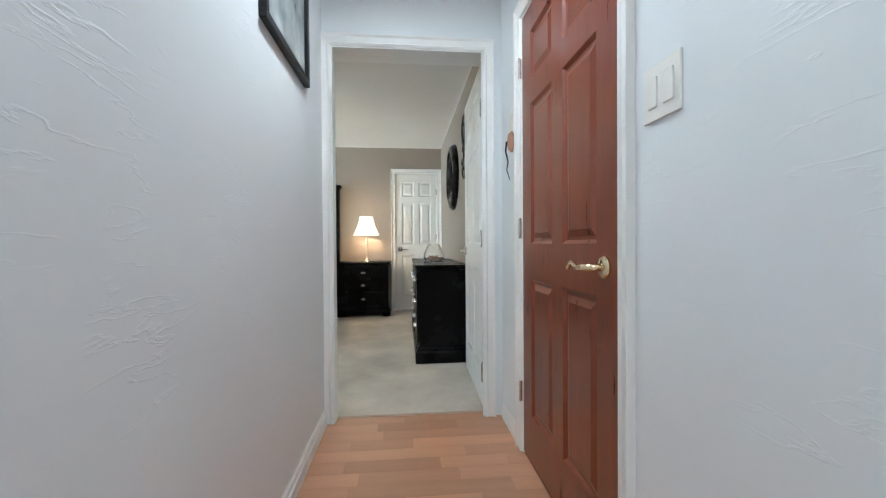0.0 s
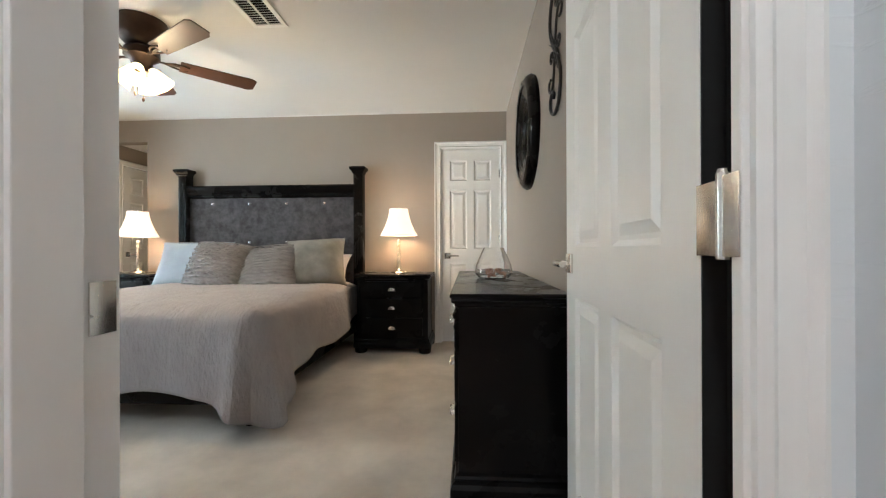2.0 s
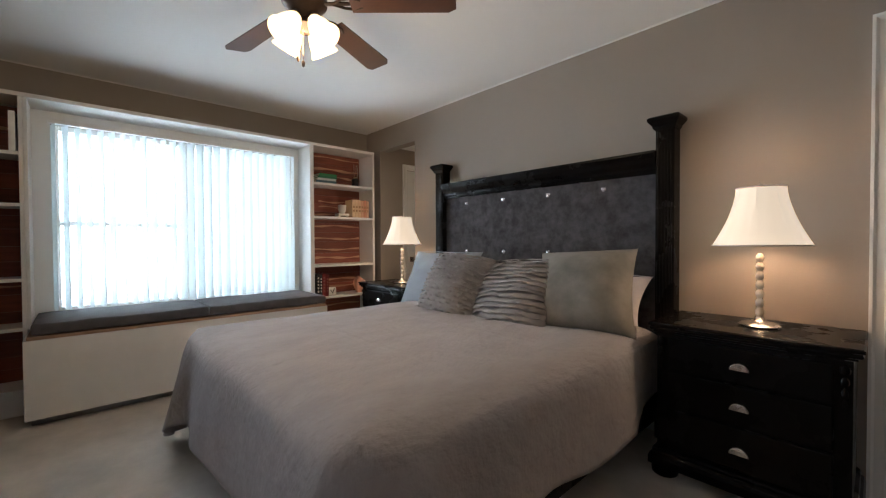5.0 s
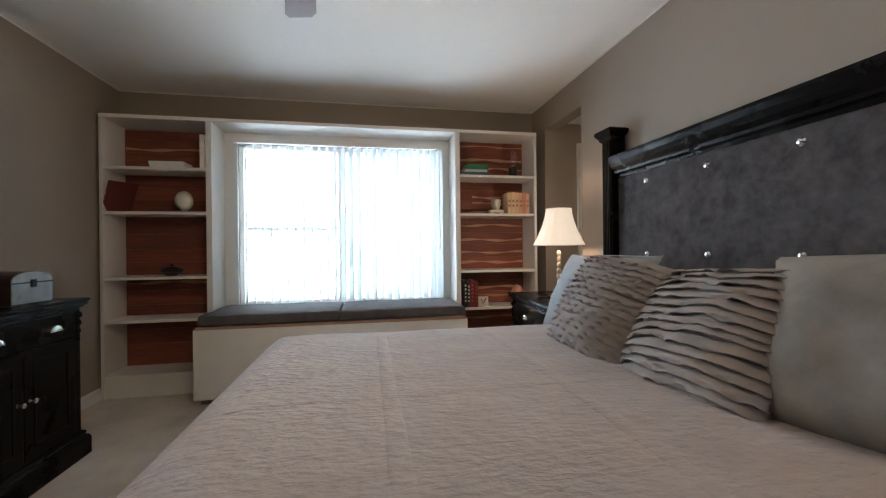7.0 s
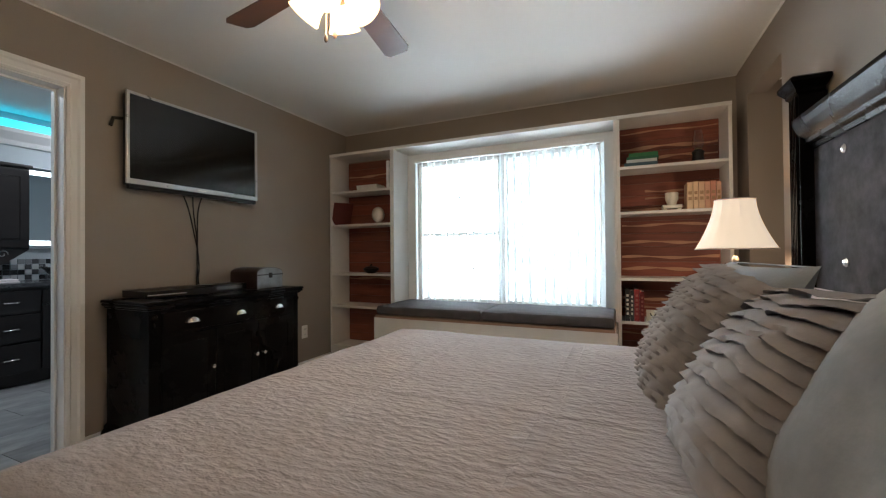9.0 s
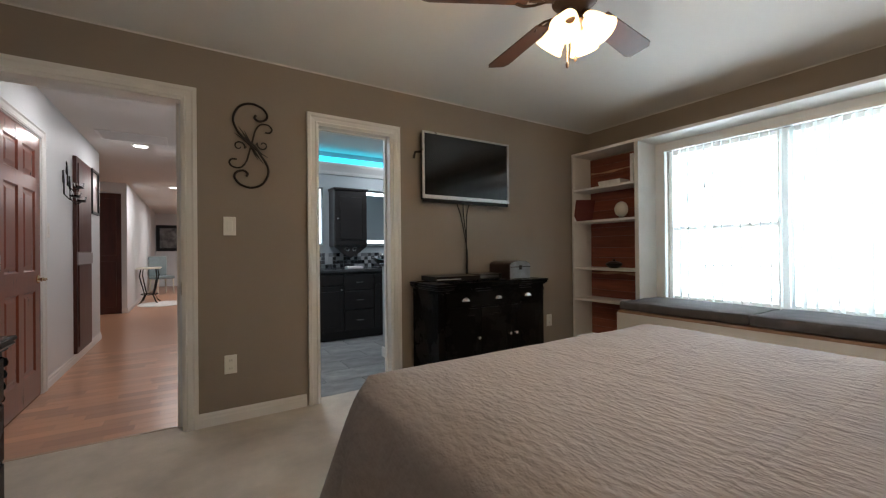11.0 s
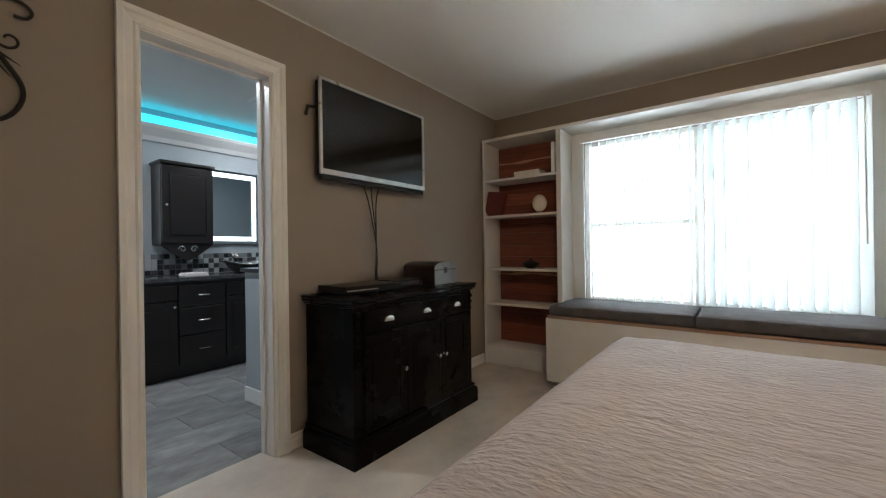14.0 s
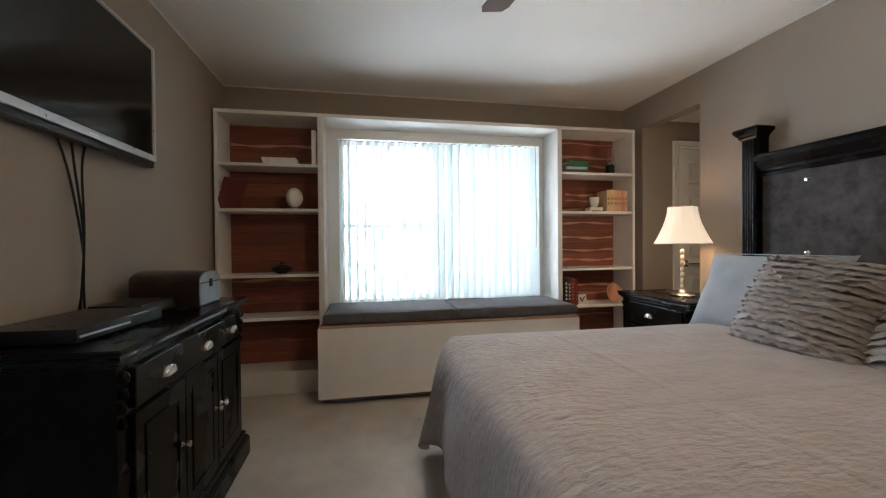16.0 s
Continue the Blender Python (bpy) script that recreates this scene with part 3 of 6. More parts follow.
for y0, y1 in ((3.88, 4.655), (4.725, 5.52)):
    part("window_rail", boxbm(WX - 0.03, WX + 0.03, y0, y1, 0.61, 0.65, bevel=0.003), TRIM, win, smooth=False)
    part("window_rail", boxbm(WX - 0.03, WX + 0.03, y0, y1, 1.945, 1.985, bevel=0.003), TRIM, win, smooth=False)
    p = part("pane", boxbm(WX - 0.012, WX - 0.008, y0, y1, 0.65, 1.945), PANE, win, "clear window glass", smooth=False)
    p.visible_shadow = False
part("meeting_rail", boxbm(WX - 0.02, WX + 0.03, 3.88, 4.655, 1.25, 1.285, bevel=0.003), TRIM, win, smooth=False)
for z in (0.93, 1.62):
    for y0, y1 in ((3.88, 4.655), (4.725, 5.52)):
        part("glazing_bar", boxbm(WX - 0.007, WX - 0.001, y0, y1, z, z + 0.01), TRIM, win, smooth=False)
for y in (4.13, 4.4, 4.98, 5.25):
    part("glazing_bar", boxbm(WX - 0.007, WX - 0.001, y, y + 0.01, 0.65, 1.945), TRIM, win, smooth=False)
bm = bmesh.new()
holed(bm, "y", XW, XW + 0.016, 3.735, 5.652, 0.56, 2.068, [(3.84, 5.56, 0.61, 1.985)])
part("window_casing", bm, TRIM, win, "flat white board round the window", smooth=False)
part("window_sill", boxbm(XW, XW + 0.05, 3.80, 5.60, 0.585, 0.61, bevel=0.003), TRIM, win, smooth=False)

bl = thing("vertical_blind", "white vertical vinyl blind hanging across the window", "blind", (-4.09, 4.7, 1.975))
part("headrail", boxbm(-0.02, 0.02, -0.87, 0.87, 0, 0.03, bevel=0.004), PLATE, bl, smooth=False)
vane = None
for i in range(27):
    y = -0.85 + i * 0.0655
    ang = 20 + 3 * math.sin(i * 1.7) if i < 13 else 30 + 4 * math.sin(i * 2.3)
    if vane is None:
        b = bmesh.new()
        cols = [(0.0445 * s, 0.006 * (1 - s * s)) for s in (-1, -0.5, 0, 0.5, 1)]
        fr = [[b.verts.new((u, w + d, z)) for u, w in cols] for z in (-1.335, 0) for d in (0, 0.0012)]
        for k in range(4):
            b.faces.new((fr[0][k], fr[0][k + 1], fr[2][k + 1], fr[2][k]))
            b.faces.new((fr[1][k], fr[1][k + 1], fr[3][k + 1], fr[3][k]))
        vane = mesh_of("vane", b, VANE, True)
    o = new("vane", vane)
    o.parent = bl
    o.matrix_basis = pose(0, y, -0.002, 0, 0, ang)
part("wand", tubebm([(0.03, 0.845, 0), (0.035, 0.85, -0.9)], 0.005, 6), PLATE, bl)

XF = -3.845


def bookcase(y0, y1, label, streaks):
    t = thing("bookcase", label, "bookcase", (0, 0, 0), 0, "built-in bookcases")
    part("side_panel", boxbm(XW, XF, y0, y0 + 0.022, 0, 2.07, bevel=0.002), SHELFWHITE, t, smooth=False)
    part("side_panel", boxbm(XW, XF, y1 - 0.022, y1, 0, 2.07, bevel=0.002), SHELFWHITE, t, smooth=False)
    for z in (0.169, 0.572, 0.893, 1.382, 1.716):
        part("shelf", boxbm(XW + 0.012, XF - 0.006, y0 + 0.022, y1 - 0.022, z - 0.022, z, bevel=0.002), SHELFWHITE, t, smooth=False)
    part("plinth", boxbm(XF - 0.03, XF - 0.012, y0 + 0.022, y1 - 0.022, 0, 0.147), SHELFWHITE, t, smooth=False)
    rnd = random.Random(int(y0 * 100))
    z = 0.169
    while z < 2.06:
        h = min(rnd.uniform(0.075, 0.125), 2.068 - z)
        part("cedar_plank", boxbm(XW + 0.001, XW + 0.009 + rnd.uniform(0, 0.003), y0 + 0.022, y1 - 0.022, z, z + h - 0.002, bevel=0.0015), CEDAR, t, smooth=False)
        if h > 0.06 and rnd.random() < streaks:
            n, zc, amp = 16, z + rnd.uniform(0.25, 0.8) * h, rnd.uniform(0.004, 0.011)
            a0 = rnd.choice((y0 + 0.03, y0 + 0.03, y0 + 0.2))
            ph = rnd.uniform(0, 6)
            bm = bmesh.new()
            vs = []
            for k in range(n + 1):
                yy = a0 + (y1 - 0.03 - a0) * k / n
                th = amp * (0.75 + 0.5 * math.sin(ph + k * 0.9)) + 0.002
                off = 0.006 * math.sin(ph + k * 0.5)
                vs.append([bm.verts.new((xx, yy, zc + off + s * th)) for xx in (XW + 0.006, XW + 0.0135) for s in (-1, 1)])
            for A, B in zip(vs, vs[1:]):
                for i, j in ((0, 1), (1, 3), (3, 2), (2, 0)):
                    bm.faces.new((A[i], A[j], B[j], B[i]))
            part("sapwood_streak", bm, SAPWOOD, t, "pale wavy sapwood streak", smooth=False)
        z += h
    return t


bookcase(2.985, 3.722, "built-in white bookcase backed with red cedar planks, nearly empty", 0.14)
bookcase(5.668, 6.385, "built-in white bookcase backed with red cedar planks, holding books", 0.8)
setting("shelf_top_board", boxbm(XW, XF + 0.004, 2.985, 6.385, 2.071, 2.098, bevel=0.002), SHELFWHITE, "white board over the bookcases and window niche")
setting("niche_side", boxbm(XW + 0.017, XF + 0.003, 3.723, 3.742, 0.56, 2.07, bevel=0.002), SHELFWHITE, "white side board of the window niche")
setting("niche_side", boxbm(XW + 0.017, XF + 0.003, 5.648, 5.667, 0.56, 2.07, bevel=0.002), SHELFWHITE, "white side board of the window niche")

ws = thing("window_seat", "white painted window-seat box under the window", "window seat")
part("box_front", boxbm(-3.555, -3.533, 3.72, 5.665, 0.05, 0.535, bevel=0.003), SHELFWHITE, ws, smooth=False)
part("box_side", boxbm(-4.13, -3.555, 3.72, 3.742, 0.05, 0.535, bevel=0.003), SHELFWHITE, ws, smooth=False)
part("box_side", boxbm(-4.13, -3.555, 5.643, 5.665, 0.05, 0.535, bevel=0.003), SHELFWHITE, ws, smooth=False)
part("toe_board", boxbm(-4.13, -3.60, 3.745, 5.64, 0, 0.05), mat("grey_toe_board", (0.3, 0.29, 0.28), 0.7), ws, "grey toe board", smooth=False)
part("lid", boxbm(-4.12, -3.528, 3.736, 5.65, 0.535, 0.556, bevel=0.003), mat("bare_board", (0.35, 0.22, 0.15), 0.6, var=0.2), ws, "bare brown board edge", smooth=False)


def pad(w, d, h, seed, amp=0.006, n=14):
    """A soft slab, w along x, d along y, standing on z = 0."""
    bm = bmesh.new()
    bmesh.ops.create_cube(bm, size=1)
    bmesh.ops.subdivide_edges(bm, edges=bm.edges, cuts=n, use_grid_fill=True)
    for v in bm.verts:
        x, y, z = v.co * 2
        e = max(abs(x), abs(y))
        zz = z * (1 - 0.22 * max(0, e - 0.85) / 0.15)
        nx = noise.noise(Vector((x * w * 4, y * d * 4, z + seed)))
        rx = x * (1 - 0.02 * abs(z) ** 4)
        ry = y * (1 - 0.02 * abs(z) ** 4)
        v.co = (rx * w / 2, ry * d / 2, h / 2 + zz * h / 2 + (amp * nx if z > -0.9 else 0))
    return bm


for y0, y1 in ((3.755, 4.70), (4.704, 5.645)):
    o = solid("seat_cushion", pad(0.55, y1 - y0, 0.085, y0), CUSHGREY, "charcoal velour cushion on the window seat", "cushion", "window seat cushions")
    o.matrix_basis = pose(-3.80, (y0 + y1) / 2, 0.557)


# ---- shelf contents ----
def book(x, y, z, w, d, h, col, rz=0, ry=0, label="hardback book", grp="books on the shelf"):
    t = thing("book", label, "book", (x, y, z), 0, grp)
    t.matrix_basis = pose(x, y, z, ry, 0, rz)
    c = mat("book_cloth", col, 0.55, var=0.1, scale=15, bump=0.08)
    bm = boxbm(-d / 2, d / 2, -w / 2, -w / 2 + 0.003, 0, h)
    box(bm, -d / 2, d / 2, w / 2 - 0.003, w / 2, 0, h)
    box(bm, d / 2 - 0.003, d / 2, -w / 2 + 0.003, w / 2 - 0.003, 0, h)
    part("cover", bm, c, t, smooth=False)
    part("pages", boxbm(-d / 2 + 0.004, d / 2 - 0.003, -w / 2 + 0.003, w / 2 - 0.003, 0.003, h - 0.003), CREAM, t, "cream paper edges", smooth=False)
    return t


def flatbook(x, y, z, w, d, h, col, label):
    t = book(x, y, z, h, d, w, col, 0, 0, label)
    t.matrix_basis = pose(x, y + w / 2, z + h / 2, 90, 0, 0)
    return t


def bars(parent, n, x, y0, y1, z0, z1, col):
    m = mat("lettering", col, 0.5)
    for k in range(n):
        z = z0 + (z1 - z0) * (k + 0.5) / n
        part("lettering", boxbm(x, x + 0.001, y0, y1, z - (z1 - z0) / n * 0.28, z + (z1 - z0) / n * 0.28), m, parent, smooth=False)


SX = XF - 0.09
y = 5.715
for w, hgt, col in ((0.030, 0.235, (0.012, 0.012, 0.014)), (0.022, 0.225, (0.03, 0.03, 0.035)), (0.034, 0.235, (0.22, 0.02, 0.02)), (0.028, 0.22, (0.16, 0.015, 0.015))):
    b = book(SX, y + w / 2, 0.573, w, 0.16, hgt, col, label="dark hardback book standing on the lower shelf" if col[0] < 0.1 else "red hardback book standing on the lower shelf")
    bars(b, 5, 0.0802, -w * 0.25, w * 0.25, 0.04, hgt - 0.03, (0.6, 0.57, 0.5) if col[0] < 0.1 else (0.3, 0.1, 0.08))
    y += w + 0.004
y = 6.12
for w, hgt, col in ((0.034, 0.185, (0.66, 0.47, 0.28)), (0.03, 0.188, (0.70, 0.50, 0.30)), (0.034, 0.185, (0.66, 0.44, 0.27)), (0.03, 0.183, (0.62, 0.34, 0.22)), (0.03, 0.186, (0.55, 0.24, 0.15)), (0.028, 0.18, (0.60, 0.36, 0.24))):
    b = book(SX, y + w / 2, 1.383, w, 0.15, hgt, col, label="tan cloth-bound book standing in a row")
    bars(b, 2, 0.0752, -w * 0.3, w * 0.3, 0.05, 0.13, (0.35, 0.2, 0.1))
    y += w + 0.003
for i, (w, hh, col) in enumerate(((0.22, 0.024, (0.05, 0.10, 0.13)), (0.20, 0.022, (0.45, 0.50, 0.50)), (0.21, 0.02, (0.02, 0.12, 0.06)), (0.19, 0.026, (0.03, 0.17, 0.06)))):
    flatbook(SX, 5.83 + 0.006 * i, 1.717 + (0, 0.0245, 0.047, 0.0675)[i], w, 0.15, hh, col, "green or blue book lying in a stack")
for i, hh in enumerate((0.016, 0.014, 0.014)):
    flatbook(SX, 3.43 - 0.004 * i, 1.717 + (0, 0.0165, 0.031)[i], 0.24, 0.15, hh, (0.72, 0.71, 0.68), "white book lying in a stack on the top shelf")
book(SX, 3.672, 1.717, 0.03, 0.17, 0.255, (0.74, 0.73, 0.70), label="white binder standing against the bookcase side")
o = book(SX - 0.02, 3.05, 1.384, 0.012, 0.20, 0.24, (0.13, 0.025, 0.02), label="dark red framed photograph leaning on the shelf", grp="shelf ornaments")
o.matrix_basis = pose(SX - 0.02, 3.035, 1.384, -24, 0, -32)
bars(o, 2, 0.1002, -0.004, 0.004, 0.08, 0.16, (0.7, 0.45, 0.42))

egg = thing("egg_ornament", "cream egg-shaped ornament on a small stand", "ornament", (SX + 0.02, 3.52, 1.384))
part("egg", lathebm([(0.001, 0.012)] + [(0.062 * math.sin(math.pi * k / 14) * (1.06 - 0.12 * k / 14), 0.012 + 0.15 * (1 - math.cos(math.pi * k / 14)) / 2) for k in range(1, 14)] + [(0.001, 0.162)], 28), CREAM, egg)
part("stand", lathebm([(0.028, 0), (0.028, 0.006), (0.014, 0.012), (0.02, 0.024)], 16), NICKEL, egg)
dish = thing("lidded_dish", "dark patterned dish on the cedar shelf", "dish", (SX, 3.42, 0.894))
part("bowl", lathebm([(0.035, 0), (0.045, 0.006), (0.075, 0.03), (0.078, 0.05), (0.07, 0.05)], 24), IRON, dish)
part("lid", lathebm([(0.072, 0.051), (0.05, 0.065), (0.012, 0.072), (0.014, 0.085), (0.003, 0.092)], 24), BRONZE, dish)

ol = thing("oil_lamp", "oil lamp with clear glass chimney", "oil lamp", (SX, 6.20, 1.717))
part("font", lathebm([(0.036, 0), (0.04, 0.008), (0.034, 0.05), (0.04, 0.075), (0.022, 0.09)], 20), IRON, ol)
part("chimney", lathebm([(0.022, 0.09), (0.036, 0.125), (0.032, 0.18), (0.022, 0.235), (0.02, 0.235), (0.03, 0.18), (0.034, 0.125), (0.02, 0.092)], 20), CLEAR, ol)
part("burner", lathebm([(0.024, 0.088), (0.024, 0.098), (0.01, 0.108)], 16), BRASS, ol)
cup = thing("ceramic_cup", "cream ceramic cup on a footed block", "cup", (SX + 0.02, 6.03, 1.383))
part("block", boxbm(-0.04, 0.04, -0.062, 0.062, 0.012, 0.036, bevel=0.004), CREAM, cup)
for sy in (-1, 1):
    part("foot", boxbm(-0.03, 0.03, sy * 0.045 - 0.012, sy * 0.045 + 0.012, 0, 0.012), CREAM, cup)
part("bowl", lathebm([(0.026, 0.037), (0.03, 0.045), (0.042, 0.08), (0.043, 0.125), (0.04, 0.125), (0.036, 0.085), (0.01, 0.06)], 22), CREAM, cup)
bm = bmesh.new()
bmesh.ops.create_icosphere(bm, subdivisions=3, radius=0.5)
for v in bm.verts:
    v.co = Vector((v.co.x * 0.10, v.co.y * 0.13, (v.co.z + 0.5) * 0.17)) * (1 + 0.22 * noise.noise(v.co * 3)) if v.co.z > -0.42 else Vector((v.co.x * 0.10, v.co.y * 0.13, 0))
o = solid("salt_rock", bm, STONE, "pink salt rock on the lower shelf", "rock")
o.matrix_basis = pose(SX, 6.24, 0.574)
sg = thing("small_plaque", "small tan plaque with a dark mark", "plaque", (SX + 0.04, 5.90, 0.573))
part("board", boxbm(-0.005, 0.005, -0.045, 0.045, 0, 0.085, bevel=0.002, m=pose(0, 0, 0, 0, -12, 0)), CREAM, sg)
part("mark", tubebm([(0.004, -0.02, 0.06), (0.001, 0, 0.025), (0.006, 0.022, 0.07)], 0.004, 6), IRON, sg)


# ---- case furniture ----
def cup_pull(parent, x, y, z, rz, w=0.075):
    """A half-round bin pull on a face that looks along local -y turned by rz."""
    bm = bmesh.new()
    n, k = 14, 6
    rows = []
    for j in range(k + 1):
        b = math.pi / 2 * j / k
        rows.append([bm.verts.new((math.cos(math.pi * i / n) * w / 2 * math.cos(b * 0.35), -0.026 * math.sin(b) - 0.001, math.sin(math.pi * i / n) * 0.034 * (1 - 0.25 * (1 - math.cos(b))))) for i in range(n + 1)])
    for A, B in zip(rows, rows[1:]):
        for i in range(n):
            bm.faces.new((A[i], A[i + 1], B[i + 1], B[i]))
    bm.faces.new(rows[-1])
    bmesh.ops.transform(bm, matrix=pose(x, y, z, 0, 0, rz), verts=bm.verts)
    part("cup_pull", bm, NICKEL, parent, "satin nickel cup pull")


def knob(parent, x, y, z, rx, rz, r=0.013):
    m = pose(x, y, z, 0, 0, rz) @ pose(0, 0, 0, rx, 0, 0)
    part("knob", lathebm([(r * 0.7, 0), (r * 0.5, 0.006), (r * 0.45, 0.012), (r, 0.018), (r * 0.9, 0.026), (r * 0.3, 0.03)], 16, m=m), NICKEL, parent, "nickel knob")


TOPP = [(0, 0), (0.012, 0.004), (0.012, 0.012), (0.022, 0.016), (0.026, 0.024), (0.022, 0.032), (0.030, 0.036), (0.030, 0.046), (0.024, 0.05)]
BASP = [(0.0, 0.135), (0.012, 0.128), (0.016, 0.118), (0.012, 0.11), (0.024, 0.1), (0.03, 0.085), (0.03, 0.05)]


def moulded(w, d, prof, z, closed_top=True):
    """A moulded slab round a w x d plan (front at -y), back flush."""
    bm = bmesh.new()
    rings = []
    for o, dz in prof:
        rings.append([bm.verts.new(p) for p in ((-w / 2 - o, 0, z + dz), (-w / 2 - o, -d - o, z + dz), (w / 2 + o, -d - o, z + dz), (w / 2 + o, 0, z + dz))])
    for A, B in zip(rings, rings[1:]):
        for i in range(4):
            bm.faces.new((A[i], A[(i + 1) % 4], B[(i + 1) % 4], B[i]))
    bm.faces.new(rings[0])
    bm.faces.new(rings[-1])
    return bm


def case_piece(name, label, category, w, d, h, drawers, doors, place, rz, group="", feet=True):
    """w along x, front at local -y, back at y = 0. drawers: (x0, x1, z0, z1, pulls); doors: (x0, x1, z0, z1, knob side)."""
    t = thing(name, label, category, place, rz, group)
    part("body", boxbm(-w / 2, w / 2, -d, 0, 0.10, h - 0.05, bevel=0.004), ESPRESSO, t, smooth=False)
    part("top", moulded(w, d, TOPP, h - 0.05), ESPRESSO, t, smooth=False)
    part("base_moulding", moulded(w, d, ([] if feet else [(0.03, 0.0)]) + [(o, z) for o, z in BASP][::-1], 0), ESPRESSO, t, smooth=False)
    for sx in (-1, 1):
        for yy in (-d + 0.02, -0.06) if feet else ():
            bm = lathebm([(0.046, 0), (0.056, 0.008), (0.058, 0.03), (0.052, 0.05)], 18, at=(sx * (w / 2 - 0.03), yy, 0))
            part("bun_foot", bm, ESPRESSO, t)
        # carved corbel at the front corner
        bm = bmesh.new()
        for k in range(4):
            lathe(bm, [(0.001, -0.022 + 0.004 * k), (0.016 - 0.003 * k, -0.012), (0.018 - 0.003 * k, 0.0), (0.014 - 0.003 * k, 0.012), (0.001, 0.02)], 12, at=(sx * (w / 2 - 0.022), -d - 0.004, h - 0.085 - 0.042 * k))
        part("corbel", bm, ESPRESSO, t, "carved scroll at the corner")
    for x0, x1, z0, z1, n in drawers:
        dr = part("drawer_front", boxbm(x0, x1, -d - 0.016, -d + 0.004, z0, z1, bevel=0.006), ESPRESSO, t, smooth=False)
        for k in range(n):
            cup_pull(dr, x0 + (x1 - x0) * (k + 0.5) / n, -d - 0.016, (z0 + z1) / 2 - 0.012, 0)
    for x0, x1, z0, z1, side in doors:
        dr = part("cabinet_door", boxbm(x0, x1, -d - 0.014, -d + 0.004, z0, z1, bevel=0.004), ESPRESSO, t, smooth=False)
        for a in ((x0 + 0.05, x1 - 0.05, z1 - 0.06, z1 - 0.05), (x0 + 0.05, x1 - 0.05, z0 + 0.05, z0 + 0.06), (x0 + 0.05, x0 + 0.06, z0 + 0.06, z1 - 0.06), (x1 - 0.06, x1 - 0.05, z0 + 0.06, z1 - 0.06)):
            part("bead", boxbm(a[0], a[1], -d - 0.018, -d - 0.012, a[2], a[3], bevel=0.002), ESPRESSO, dr, smooth=False)
        knob(dr, x0 + 0.03 if side < 0 else x1 - 0.03, -d - 0.014, (z0 + z1) / 2 + 0.02, 90, 0)
    return t


# sideboard under the television; its front looks along +y
case_piece("sideboard", "black sideboard with three drawers and three doors under the television", "sideboard", 1.07, 0.395, 0.838,
           [(-0.475, 0.475, 0.655, 0.772, 3)], [(-0.475, -0.16, 0.15, 0.64, 1), (-0.155, 0.155, 0.15, 0.64, 1), (0.16, 0.475, 0.15, 0.64, -1)], (-2.44, 3.0, 0), 180, feet=False)
# dresser; its front looks along -x
rows = ((0.58, 0.73), (0.375, 0.57), (0.15, 0.365))
case_piece("dresser", "long black dresser with nickel cup pulls", "dresser", 1.52, 0.405, 0.795,
           [(a, b, lo, hi, 1) for a, b in ((-0.72, -0.245), (-0.235, 0.235), (0.245, 0.72)) for lo, hi in rows], [], (0.585, 4.60, 0), -90, feet=False)
ns = case_piece("nightstand", "black three-drawer nightstand with nickel cup pulls", "nightstand", 0.66, 0.425, 0.73,
                [(-0.28, 0.28, 0.515, 0.662, 1), (-0.28, 0.28, 0.335, 0.505, 1), (-0.28, 0.28, 0.145, 0.325, 1)], [], (-0.485, 6.45, 0), 0, "nightstands")
copy_thing(ns, pose(-3.18, 6.45, 0))


def table_lamp(place):
    t = thing("table_lamp", "lit table lamp with a pleated cream shade and twisted silver stem", "table lamp", place, 0, "bedside lamps")
    part("base", lathebm([(0.075, 0), (0.078, 0.006), (0.07, 0.014), (0.04, 0.02), (0.022, 0.03), (0.015, 0.045)], 28), NICKEL, t)
    bm = bmesh.new()
    z = 0.045
    prof = []
    for k in range(7):
        prof += [(0.008, z), (0.015, z + 0.010), (0.0165, z + 0.022), (0.012, z + 0.034), (0.008, z + 0.04)]
        z += 0.0405
    lathe(bm, prof, 14)
    part("stem", bm, mat("pearly_stem", (0.62, 0.55, 0.46), 0.35, 0.5, var=0.15, scale=30), t, "beaded pearly stem")
    n, k = 48, 10
    bm = bmesh.new()
    rr = []
    for j in range(k + 1):
        s = j / k
        r = 0.088 + (0.178 - 0.088) * (s ** 1.6)
        z = 0.622 - 0.258 * s
        rr.append([bm.verts.new(((r + (0.004 if i % 6 == 0 else 0.0025 * s * math.cos(math.pi * (i % 6 - 3) / 3))) * math.cos(2 * math.pi * i / n), (r + (0.004 if i % 6 == 0 else 0.0025 * s * math.cos(math.pi * (i % 6 - 3) / 3))) * math.sin(2 * math.pi * i / n), z)) for i in range(n)])
    for A, B in zip(rr, rr[1:]):
        for i in range(n):
            bm.faces.new((A[i], A[(i + 1) % n], B[(i + 1) % n], B[i]))
    part("shade", bm, SHADE, t, "glowing cream fabric shade").visible_shadow = False
    for r, z in ((0.18, 0.365), (0.09, 0.622)):
        part("trim_band", tubebm([(r * math.cos(2 * math.pi * i / 40), r * math.sin(2 * math.pi * i / 40), z) for i in range(41)], 0.0035, 6), LINEN, t, "cream piping on the shade")
    part("finial", lathebm([(0.004, 0.612), (0.009, 0.624), (0.006, 0.637), (0.001, 0.647)], 12), NICKEL, t)
    return t


tl = table_lamp((-0.46, 6.24, 0.731))
copy_thing(tl, pose(-3.15, 6.24, 0.731))

